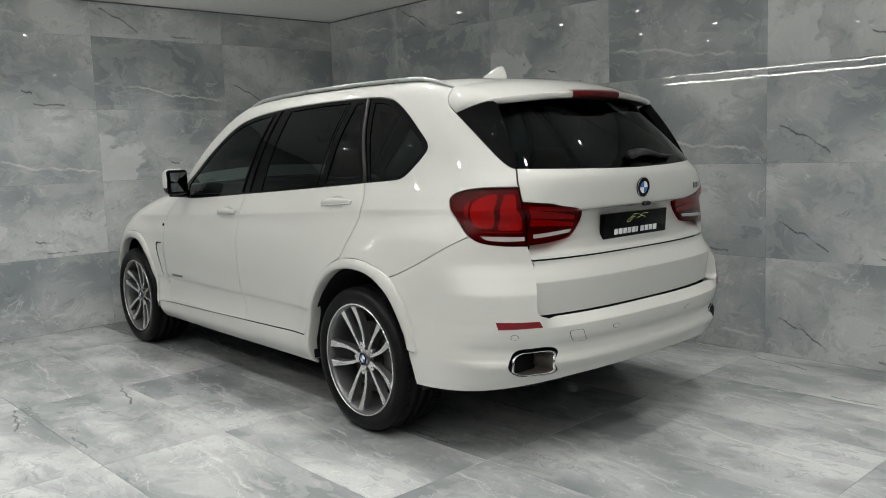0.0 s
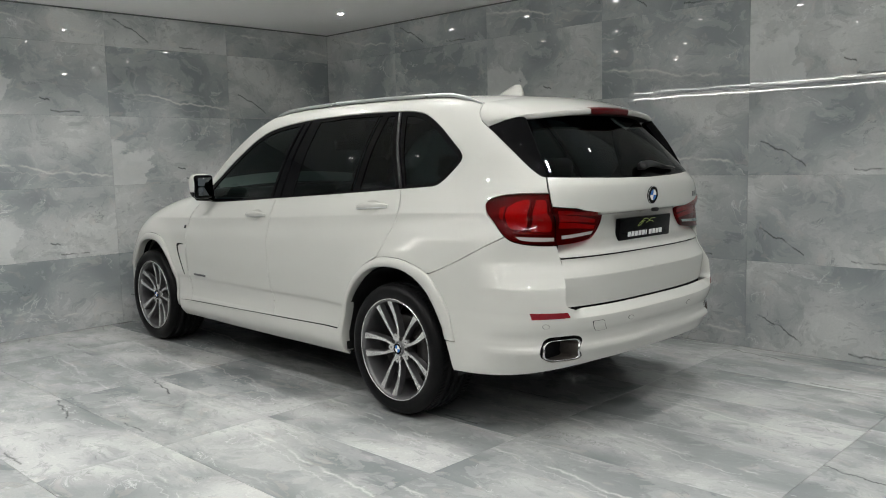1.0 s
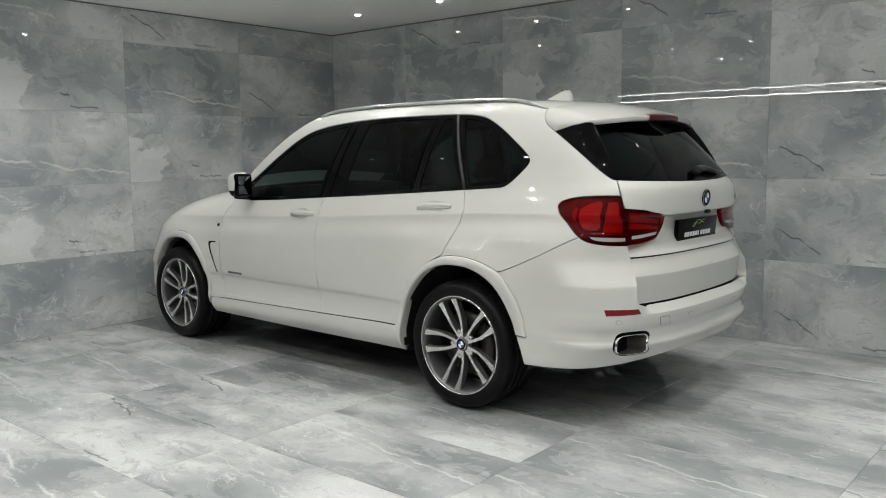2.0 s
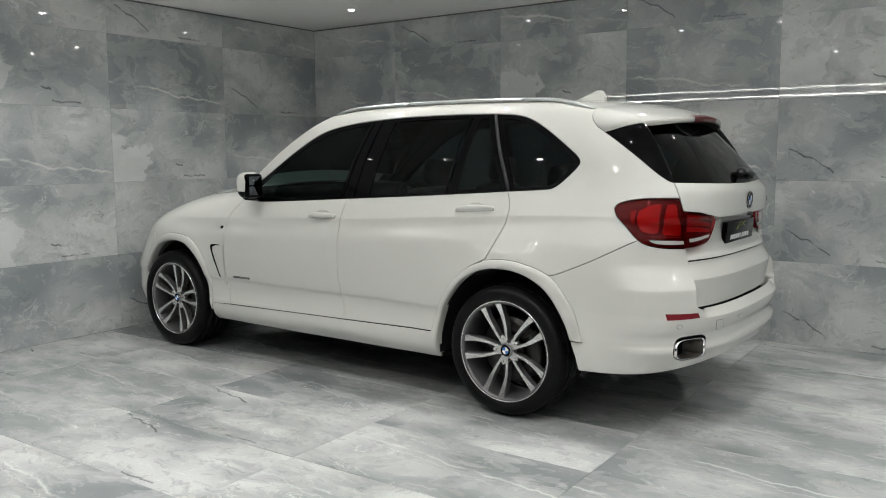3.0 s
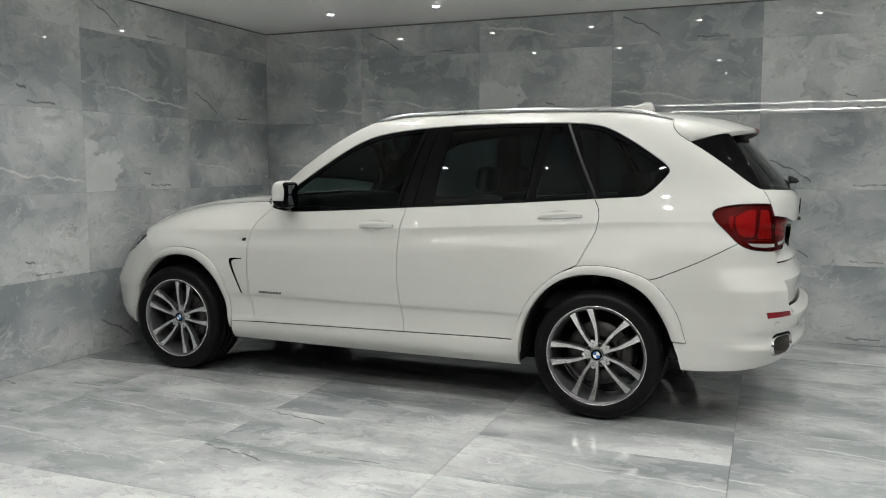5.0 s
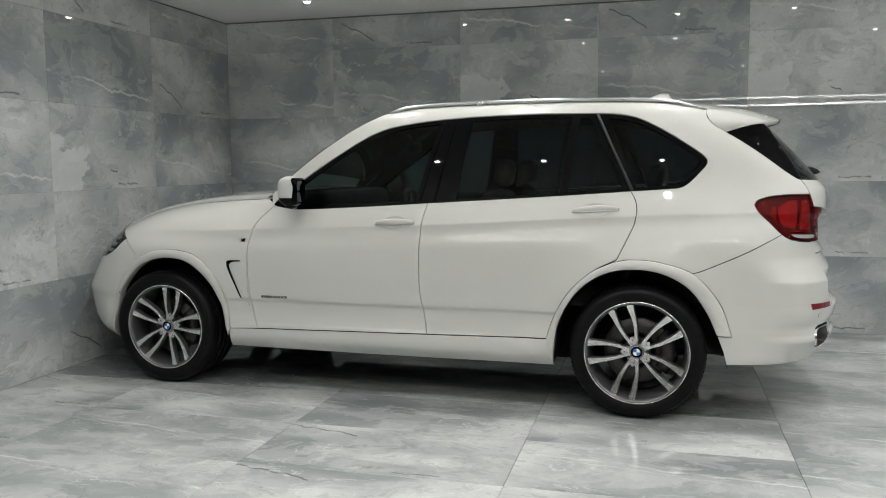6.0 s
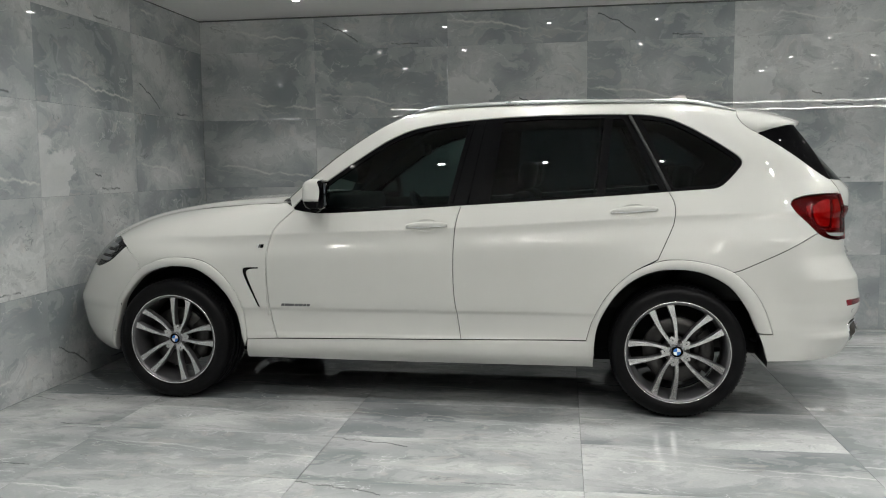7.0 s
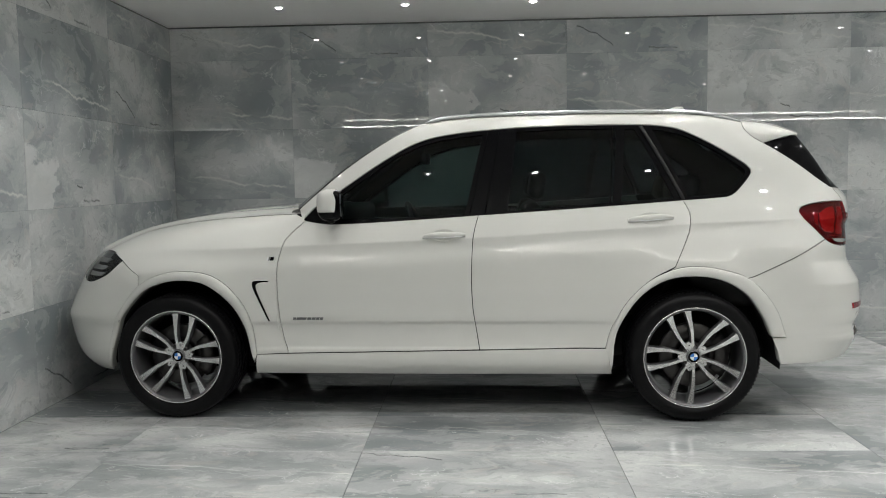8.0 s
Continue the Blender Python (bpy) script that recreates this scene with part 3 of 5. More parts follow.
ARCH_R = curve([(-0.449, 0.420), (-0.411, 0.536), (-0.33, 0.679), (-0.21, 0.794), (-0.072, 0.856), (0.030, 0.868), (0.151, 0.857), (0.301, 0.812), (0.392, 0.737), (0.469, 0.628), (0.520, 0.482)])
ARCH_R_IN = curve([(-0.413, 0.285), (-0.395, 0.474), (-0.333, 0.615), (-0.242, 0.725), (-0.121, 0.796), (0.020, 0.817), (0.167, 0.797), (0.303, 0.722), (0.395, 0.598), (0.446, 0.484)])
BUMPER_TOP = curve([(0.318, 0.803), (0.383, 0.824), (0.575, 0.910), (0.727, 0.992), (0.752, 1.006)])
DLO = curve([(-2.160, 1.146), (-2.08, 1.222), (-1.945, 1.309), (-1.780, 1.420), (-1.56, 1.553), (-1.37, 1.615), (-1.03, 1.652), (-0.65, 1.666), (-0.226, 1.664), (-0.05, 1.648), (0.05, 1.615), (0.18, 1.545), (0.325, 1.449), (0.372, 1.41), (0.383, 1.385), (0.368, 1.355), (0.30, 1.282), (0.25, 1.250), (0.182, 1.242), (-0.010, 1.230)])
A_LINE = curve([(-2.189, 1.205), (-1.957, 1.400), (-1.80, 1.515), (-1.636, 1.618), (-1.484, 1.692)])
ROOF_EDGE = curve([(-1.484, 1.692), (-1.3, 1.719), (-1.0, 1.733), (-0.5, 1.738), (0.0, 1.729), (0.2, 1.712), (0.367, 1.675)])
GATE_SEAM = curve([(0.367, 1.675), (0.376, 1.631), (0.415, 1.584), (0.471, 1.547)])
GLASS_SIDE = curve([(0.471, 1.547), (0.551, 1.495), (0.655, 1.420), (0.759, 1.339), (0.82, 1.297), (0.847, 1.286)])
GATE_TOP_SIDE = curve([(0.847, 1.286), (0.871, 1.250), (0.892, 1.210)])
LAMP_TOP = curve([(0.892, 1.210), (0.80, 1.211), (0.711, 1.204), (0.655, 1.190), (0.632, 1.177), (0.622, 1.158)])
LAMP_LOW = curve([(0.622, 1.158), (0.645, 1.118), (0.695, 1.066), (0.752, 1.006), (0.80, 0.978), (0.871, 0.963), (0.940, 0.957)])
LAMP_SPLIT = curve([(0.892, 1.210), (0.915, 1.146), (0.930, 1.046), (0.940, 0.957)])
LAMP_IN = curve([(0.915, 1.146), (1.000, 1.131), (1.110, 1.100)])
LAMP_IN2 = curve([(1.110, 1.100), (1.100, 1.040), (1.080, 0.988), (1.058, 0.970), (1.000, 0.961), (0.940, 0.957)])
GATE_LOW_SIDE = curve([(0.958, 0.893), (0.986, 0.828), (1.016, 0.765), (1.022, 0.700), (1.030, 0.672), (1.052, 0.657)])


def crease_rows(x0, x1):
    """Rows of points along the crease below the windows and the one low on the doors."""
    xs = np.arange(x0, x1, 0.02)
    high = [np.stack([xs, shoulder(xs) + d], 1) for d in (-0.014, -0.007, -0.002, 0.003, 0.008, 0.015)]
    low = [np.stack([xs, np.full_like(xs, z)], 1) for z in (0.535, 0.547, 0.556, 0.564, 0.571, 0.578, 0.588)]
    return np.concatenate(high + low)


def white_body(car):
    """The white painted panels."""
    top_rows = np.concatenate([np.stack([xs, fender_top(xs) - d], 1) for xs in [np.arange(-3.55, -2.15, 0.03)] for d in (0.006, 0.010, 0.016, 0.024, 0.034, 0.046, 0.06, 0.078)])
    wing_edge = [(x, float(fender_top(x)) - 0.0035) for x in np.linspace(-3.56, -2.2, 30)]
    head_top = curve([(-3.255, 0.917), (-3.38, 0.955), (-3.50, 0.958), (-3.57, 0.945)])
    fender = loop([(-2.2, 1.176), (-2.16, 1.16)], DOOR_FRONT, [(-2.24, 0.388), (-2.423, 0.382)], ARCH_F[::-1][ARCH_F[::-1][:, 0] > -3.108], [(-3.112, 0.79), (-3.112, 0.835), (-3.255, 0.917)], head_top, wing_edge)
    pair("front_wing", PAINT, car, fender, extra=np.concatenate([top_rows, crease_rows(-2.6, -2.1)]), step=0.02)
    pair("front_door", PAINT, car, loop(DOOR_FRONT, [(-2.24, 0.388), (-1.148, 0.408)], DOOR_MID[::-1], BELT_F[::-1]), holes=[handle_cup(*HANDLE_F)], step=0.017, extra=crease_rows(-2.3, -1.1))
    pair("rear_door", PAINT, car, loop(DOOR_MID, [(-1.148, 0.408), (-0.449, 0.420)], DOOR_ARCH[::-1], DOOR_REAR[::-1], BELT_R[::-1]), holes=[handle_cup(*HANDLE_R)], step=0.017, extra=crease_rows(-1.2, 0.05))
    pair("sill", PAINT, car, loop([(-2.443, 0.262), (-1.4, 0.258), (-0.408, 0.262), (-0.445, 0.4175), (-1.15, 0.4055), (-2.24, 0.3855), (-2.425, 0.3815)]), extra=np.array([(x, z) for x in np.arange(-2.42, -0.42, 0.04) for z in (0.268, 0.275, 0.283, 0.292)]))
    side = loop([(-2.19, 1.205)], A_LINE, ROOF_EDGE, GATE_SEAM, GLASS_SIDE, GATE_TOP_SIDE, LAMP_TOP, LAMP_LOW[:25], BUMPER_TOP[::-1], ARCH_R[::-1][25:-30], DOOR_REAR[::-1], DLO[::-1])
    pair("side_frame", PAINT, car, side, step=0.02, extra=crease_rows(-0.02, 0.75))
    pair("pillar_lining", LEATHER, car, side, "dark pillar lining", lift=-0.02, gap=-0.003, lip=0.003)
    def sunk(line):
        q = np.asarray(line, float)
        return np.stack([q[:, 0] - (rear_x(q[:, 1]) - recess_x(q[:, 1])), q[:, 1]], 1)

    gate_up = loop(GATE_TOP_SIDE[::-1], [(0.847, 1.286), (0.93, 1.283), (1.15, 1.272)], centre(1.268, 0.895, lambda z: recess_x(z) - CAP_R + CAP_R * math.pi / 2 + 0.0026, 40), [(0.957, 0.895)], sunk([(0.942, 0.95)]), sunk(LAMP_IN2[::-1] - np.array([0.03, -0.004]) * (LAMP_IN2[::-1] > 1.0)), [(1.03, 1.118), (1.00, 1.131), (0.915, 1.146), (0.892, 1.210)])
    rows = np.array([(x, z) for x in np.arange(0.9, 1.4, 0.025) for z in (0.90, 0.92, 1.082, 1.086, 1.089, 1.092, 1.096, 1.10, 1.104, 1.11)])
    whole("tailgate_upper", PAINT, car, gate_up, rear=recess_x, extra=rows)
    gate_mid = lambda z: gate_x(z) - CAP_R + CAP_R * math.pi / 2 + 0.0026
    inset = np.stack([GATE_LOW_SIDE[:, 0] - (rear_x(GATE_LOW_SIDE[:, 1]) - gate_x(GATE_LOW_SIDE[:, 1])), GATE_LOW_SIDE[:, 1]], 1)
    inset[:, 0] -= 0.016 * (1 - ease(0.80, 0.88, inset[:, 1]))
    gate_low = loop(inset, [(0.99, 0.6545)], centre(0.6545, 0.891, gate_mid), [(0.958, 0.891)])
    crest = np.array([(x, z) for x in np.arange(0.9, 1.45, 0.02) for z in (0.780, 0.788, 0.795, 0.800, 0.805, 0.812, 0.82)])
    whole("tailgate_lower", PAINT, car, gate_low, rear=gate_x, step=0.02, extra=crest)
    pipe = rounded(1.000, 0.463, 0.064, 0.063, 0.033)
    bumper = loop(BUMPER_TOP, LAMP_LOW[25:], [(0.940, 0.957)], GATE_LOW_SIDE, [(1.06, 0.653)], centre(0.653, 0.380, mid_rear, 70),
                  curve([(1.24, 0.379), (1.12, 0.376), (1.03, 0.366), (0.93, 0.352), (0.815, 0.340), (0.65, 0.332), (0.497, 0.328)]), [(0.478, 0.40), (0.450, 0.476), (0.520, 0.478)], curve([(0.520, 0.480), (0.469, 0.628), (0.392, 0.737), (0.318, 0.803)]))
    ledges = np.array([(x, z) for x in np.arange(0.5, 1.45, 0.02) for z in (0.452, 0.458, 0.465, 0.604, 0.610, 0.614, 0.620, 0.634, 0.646, 0.750, 0.758, 0.764, 0.770, 0.778)])
    whole("rear_bumper", PAINT, car, bumper, holes=[pipe], lip=0.075, rim_lip=0.004, step=0.02, extra=ledges, rear=bumper_x)
    nose = loop([(-3.112, 0.835), (-3.255, 0.917)], curve([(-3.255, 0.917), (-3.343, 0.842), (-3.42, 0.808), (-3.503, 0.787), (-3.62, 0.79)]), [(-3.66, 0.82), (-3.67, 0.90), (-3.60, 0.955)],
                centre(0.955, 0.26, mid_front), [(-3.75, 0.262), (-3.31, 0.262)], (lambda m: m[m[:, 0] < -3.10])(0.5 * resampled(ARCH_F, 73) + 0.5 * resampled(ARCH_F_IN, 73)))
    whole("front_bumper", PAINT, car, nose)
    # roof skin between the two side frames
    bm = bmesh.new()
    xs = np.linspace(-1.484, 0.367, 40)
    rows = []
    for x in xs:
        z = np.interp(x, ROOF_EDGE[:, 0], ROOF_EDGE[:, 1])
        e = skin(x, z)
        mid = float(lut(x, [-1.5, -1.2, -0.8, -0.3, 0.1, 0.37], [1.711, 1.742, 1.763, 1.768, 1.752, 1.722]))
        bow = -0.05 * ease(-0.9, -1.484, x) + 0.07 * ease(0.0, 0.367, x)
        rows.append([bm.verts.new((e[0] + bow * (1 - f * f), e[1] * -f, z + (mid - z) * (1 - abs(f) ** 2.2))) for f in np.linspace(-1, 1, 25)])
    for p, q in zip(rows, rows[1:]):
        for j in range(24):
            bm.faces.new((p[j], q[j], q[j + 1], p[j + 1]))
    lining = bm.copy()
    for v in lining.verts:
        v.co.z -= 0.03
    part("roof", bm, PAINT, car)
    part("roof_lining", lining, LEATHER, car, "dark roof lining")
    # bonnet
    bm = bmesh.new()
    rows = []
    for x in np.linspace(-3.60, -2.13, 44):
        zt = float(fender_top(x)) - 0.003
        e = skin(x, zt)
        crown = 0.030 + 0.02 * float(ease(-3.5, -2.6, x))
        row = []
        for f in np.linspace(-1, 1, 33):
            ridge = 0.010 * math.exp(-((abs(f) - 0.80) / 0.07) ** 2)
            row.append(bm.verts.new((e[0] - 0.14 * (1 - f * f) * float(ease(-2.9, -3.6, x)) + 0.10 * (1 - f * f) * float(ease(-2.4, -2.13, x)) * -1, e[1] * -f, zt + crown * (1 - abs(f) ** 2.4) + ridge)))
        rows.append(row)
    for p, q in zip(rows, rows[1:]):
        for j in range(32):
            bm.faces.new((p[j], q[j], q[j + 1], p[j + 1]))
    part("bonnet", bm, PAINT, car)


def rounded(cx, cy, a, b, r, n=6):
    """A rounded rectangle outline, half sizes a and b."""
    out = []
    for k, (sx, sy) in enumerate(((1, 1), (-1, 1), (-1, -1), (1, -1))):
        for t in np.linspace(0, math.pi / 2, n):
            w = t + k * math.pi / 2
            out.append((cx + sx * (a - r) + r * math.cos(w), cy + sy * (b - r) + r * math.sin(w)))
    return np.array(out)


def resampled(line, n):
    d = np.concatenate([[0], np.cumsum(np.hypot(*np.diff(line, axis=0).T))])
    t = np.linspace(0, d[-1], n)
    return np.stack([np.interp(t, d, line[:, 0]), np.interp(t, d, line[:, 1])], 1)


def arch_trim(car, outer, inner):
    """The raised white lip round a wheel opening, rolled inward."""
    o, i = resampled(outer, 60), resampled(inner, 60)
    bm = bmesh.new()
    bm2 = bmesh.new()
    rows, rows2 = [], []
    for a, b in zip(o, i):
        pts = []
        for f, lift in ((0.0, -0.006), (0.02, 0.006), (0.10, 0.0095), (0.5, 0.0105), (0.88, 0.009), (1.0, 0.002)):
            q = a + (b - a) * f
            pts.append(skin(*q) + lift * skin_normal(*q))
        end = skin(*b)
        pts.append(end + np.array([0, 0.012, 0]))
        pts.append(end + np.array([0, 0.05, 0]))
        rows.append([bm.verts.new(p) for p in pts])
        rows2.append([bm2.verts.new(p * (1, -1, 1)) for p in pts])
    for rws, b, turn in ((rows, bm, False), (rows2, bm2, True)):
        for p, q in zip(rws, rws[1:]):
            for j in range(len(p) - 1):
                f = (p[j], p[j + 1], q[j + 1], q[j])
                b.faces.new(f if turn else f[::-1])
    part("arch_trim", bm, PAINT, car)
    part("arch_trim", bm2, PAINT, car)


def wheel_liner(car, ax, side):
    """Black plastic shell inside a wheel opening."""
    bm = bmesh.new()
    rows = []
    for t in np.linspace(radians(-9), radians(189), 44):
        rx, rz = 0.458, 0.448
        rows.append([bm.verts.new((ax + 0.02 + rx * math.cos(t), side * y, HUB + rz * math.sin(t))) for y in ((0.925 if ax > -1 else 0.80), 0.78, 0.62, 0.60)])
    for p, q in zip(rows, rows[1:]):
        for j in range(3):
            bm.faces.new((p[j], p[j + 1], q[j + 1], q[j]))
    hub = bm.verts.new((ax, side * 0.60, HUB))
    for p, q in zip(rows, rows[1:]):
        bm.faces.new((p[3], q[3], hub))
    part("wheel_liner", bm, BLACK_PLASTIC, car)


def under_body(car):
    """Dark shell behind the panel gaps, floor pan and silencers."""
    s, z = np.meshgrid(np.arange(-3.7, 1.33, 0.05), np.arange(0.36, 1.16, 0.05))
    n = skin_normal(s, z)
    deep = 0.022 + 0.075 * ease(0.86, 0.92, s) * (1 - ease(0.82, 0.90, z))
    p = skin(np.minimum(s, mid_rear(z) - 0.02), z) - deep[..., None] * n
    for side in (1, -1):
        bm = bmesh.new()
        v = [[bm.verts.new(p[i, j] * (1, side, 1)) for j in range(p.shape[1])] for i in range(p.shape[0])]
        for i in range(p.shape[0] - 1):
            for j in range(p.shape[1] - 1):
                c = p[i:i + 2, j:j + 2].mean((0, 1))
                if min(math.hypot(c[0] - AXLE_R, c[2] - HUB), math.hypot(c[0] - AXLE_F - 0.03, c[2] - HUB)) < 0.475:
                    continue
                if abs(c[1]) < 0.64 and c[0] > 0.5 and c[2] > 0.90:
                    continue
                if c[2] < 0.58 and 0.88 < s[i, j] < 1.10:
                    continue
                if c[0] < -2.0 and c[2] > fender_top(c[0]) - 0.10:
                    continue
                bm.faces.new((v[i][j], v[i][j + 1], v[i + 1][j + 1], v[i + 1][j]))
        part("inner_shell", bm, UNDER, car)
    bm = bmesh.new()
    box(bm, (-3.35, -0.58, 0.225), (0.25, 0.58, 0.38), 0.03)
    box(bm, (0.2, -0.58, 0.29), (0.85, 0.58, 0.38), 0.03)
    box(bm, (-2.40, -0.80, 0.235), (-0.46, 0.80, 0.35), 0.02)
    box(bm, (0.52, -0.80, 0.36), (0.92, 0.80, 0.60), 0.03)
    part("floor_pan", bm, UNDER, car)
    bm = bmesh.new()
    tube(bm, [(-2.3, -0.2, 0.225), (-1.2, -0.22, 0.22), (-0.5, -0.25, 0.225), (0.2, -0.3, 0.24), (0.55, -0.45, 0.34), (0.8, -0.62, 0.43)], 0.032, 10)
    part("exhaust_pipe", bm, STEEL, car, "dull steel exhaust pipe")
    bm = bmesh.new()
    box(bm, (0.45, -0.62, 0.34), (0.82, 0.62, 0.46), 0.06, 3)
    part("silencer", bm, UNDER, car, "dark silencer box")


def exhaust_tip(car, side):
    """Chrome trapezoid tail pipe in a black opening."""
    c = (1.002, 0.458)

    def sleeve(steps):
        bm = bmesh.new()
        rings = []
        for a, b, r, depth in steps:
            ring = []
            for q in rounded(*c, a, b, r):
                p = skin(q[0], q[1])
                ring.append(bm.verts.new((p[0] - depth, side * -p[1], p[2])))
            rings.append(ring)
        for p, q in zip(rings, rings[1:]):
            for j in range(len(p)):
                bm.faces.new((p[j], p[(j + 1) % len(p)], q[(j + 1) % len(p)], q[j]))
        return bm, rings

    bm, rings = sleeve(((0.058, 0.052, 0.028, 0.03), (0.058, 0.052, 0.028, 0.0), (0.0565, 0.0505, 0.027, -0.003), (0.0545, 0.0485, 0.0265, -0.0025), (0.0535, 0.0475, 0.026, 0.003)))
    tip = part("exhaust_tip", bm, CHROME, car, "chrome tailpipe trim")
    bm, rings = sleeve(((0.054, 0.048, 0.026, 0.002), (0.052, 0.046, 0.025, 0.012), (0.051, 0.045, 0.024, 0.03), (0.049, 0.043, 0.022, 0.13)))
    bm.faces.new(rings[-1])
    part("pipe_throat", bm, SOOT, tip, "dark sooty inside of the pipe")
    bm = bmesh.new()
    rings = []
    for a, b, r, depth in ((0.064, 0.063, 0.033, 0.002), (0.063, 0.062, 0.033, 0.03), (0.061, 0.060, 0.032, 0.16)):
        ring = []
        for q in rounded(1.000, 0.463, a, b, r):
            p = skin(q[0], q[1])
            ring.append(bm.verts.new((p[0] - depth, side * -p[1], p[2])))
        rings.append(ring)
    for p, q in zip(rings, rings[1:]):
        for j in range(len(p)):
            bm.faces.new((p[j], p[(j + 1) % len(p)], q[(j + 1) % len(p)], q[j]))
    bm.faces.new(rings[-1])
    part("opening", bm, BLACK_PLASTIC, tip, "black surround")


def glazing(car):
    """Side windows in black frames, windscreen, rear window and its blades."""
    bot = np.concatenate([BELT_F, BELT_R[1:]])
    opening = loop(DLO, bot[::-1])
    front_pane = loop(curve([(-2.035, 1.205), (-1.945, 1.275), (-1.765, 1.400), (-1.57, 1.520), (-1.38, 1.588), (-1.12, 1.622)]), [(-1.12, 1.622), (-1.224, 1.170), (-1.92, 1.140), (-2.0, 1.150)])
    rear_pane = loop([(-0.985, 1.182), (-0.925, 1.635), (-0.65, 1.647), (-0.352, 1.646), (-0.395, 1.225), (-0.66, 1.204)])
    vent_pane = loop([(-0.350, 1.228), (-0.305, 1.640), (-0.250, 1.640), (-0.055, 1.243)])
    quarter = loop([(0.020, 1.250), (-0.150, 1.636)], curve([(-0.150, 1.636), (-0.06, 1.625), (0.04, 1.592), (0.17, 1.521), (0.30, 1.435), (0.345, 1.40), (0.352, 1.382), (0.338, 1.355), (0.285, 1.298), (0.24, 1.268), (0.18, 1.260), (0.020, 1.250)]))
    how = dict(step=0.035, lip=0.010)
    s = sheet(opening, holes=[front_pane, rear_pane, vent_pane, quarter], lift=-0.003, gap=0.002, **how)
    for k in (0, 1):
        part("window_frame", bent_mesh("window_frame", BLACK_GLOSS, [flip(s) if k else s]), BLACK_GLOSS, car, "gloss black window surround")
    for pane, mat in ((front_pane, TINT), (rear_pane, DARK_TINT), (vent_pane, DARK_TINT), (quarter, DARK_TINT)):
        pair("side_window", mat, car, pane, "dark tinted window", gap=-0.004, lift=-0.008, step=0.05, lip=0.004)
    # bright weather strip ends and pillar seams
    for a, b in (((-1.092, 1.632), (-1.196, 1.172)), ((-1.027, 1.644), (-1.110, 1.172)), ((-0.375, 1.650), (-0.412, 1.216))):
        for side in (1, -1):
            bm = bmesh.new()
            q = [np.array(a) + (np.array(b) - np.array(a)) * t for t in np.linspace(0, 1, 9)]
            tube(bm, [(skin(*w) + 0.001 * skin_normal(*w)) * (1, side, 1) for w in q], 0.0035, 6)
            part("weather_strip", bm, BLACK_GLOSS, car)
    for side in (1, -1):
        bm = bmesh.new()
        q = [np.array((-0.212, 1.655)) + (np.array((-0.005, 1.235)) - np.array((-0.212, 1.655))) * t for t in np.linspace(0, 1, 9)]
        tube(bm, [(skin(*w) + 0.002 * skin_normal(*w)) * (1, side, 1) for w in q], 0.009, 8)
        part("pillar_strip", bm, BLACK_PLASTIC, car, "satin black door-edge strip")
    # windscreen
    bm = bmesh.new()
    rows = []
    for q in resampled(A_LINE, 14):
        e = skin(*q)
        bow = 0.13 - 0.08 * float(ease(-2.189, -1.484, q[0]))
        rows.append([bm.verts.new((e[0] - bow * (1 - f * f), e[1] * -f, e[2] + 0.018 * (1 - f * f))) for f in np.linspace(-1, 1, 21)])
    for p, q in zip(rows, rows[1:]):
        for j in range(20):
            bm.faces.new((p[j], q[j], q[j + 1], p[j + 1]))
    part("windscreen", bm, TINT, car, "windscreen")
    for side in (1, -1):
        bm = bmesh.new()
        tube(bm, [(skin(*q) - 0.012 * skin_normal(*q)) * (1, side, 1) + np.array([-0.004, side * 0.006, -0.004]) for q in resampled(A_LINE, 24)], 0.0125, 8)
        part("windscreen_seal", bm, BLACK_PLASTIC, car, "black windscreen seal")
    bm = bmesh.new()
    rows = []
    for dx, dz in ((-0.05, -0.035), (-0.01, -0.018), (0.05, -0.004)):
        e = skin(-2.189, 1.205)
        rows.append([bm.verts.new((e[0] + dx - 0.13 * (1 - f * f), e[1] * -f, e[2] + dz + 0.016 * (1 - f * f))) for f in np.linspace(-1, 1, 21)])
    for p, q in zip(rows, rows[1:]):
        for j in range(20):
            bm.faces.new((p[j], q[j], q[j + 1], p[j + 1]))
    part("cowl", bm, BLACK_PLASTIC, car, "black cowl below the windscreen")
    # rear window
    seam = curve([(0.588, 1.583), (0.703, 1.454), (0.791, 1.352), (0.845, 1.288)])
    corner = loop(GLASS_SIDE, seam[::-1], [(0.588, 1.583), (0.56, 1.580)])
    pair("window_corner", BLACK_GLOSS, car, corner, "black window corner", lift=-0.008)
    whole("rear_window", DARK_TINT, car, loop(seam, [(0.93, 1.281), (1.15, 1.270)], centre(1.266, 1.60, mid_rear), [(0.62, 1.60)]), "dark tinted rear window", lip=0.004)


def spoiler_edge(y):
    """The trailing edge of the roof spoiler."""
    g = abs(y) / 0.588
    return np.array([0.800 - 0.12 * g ** 2.2, y, 1.632 - 0.034 * g ** 2])


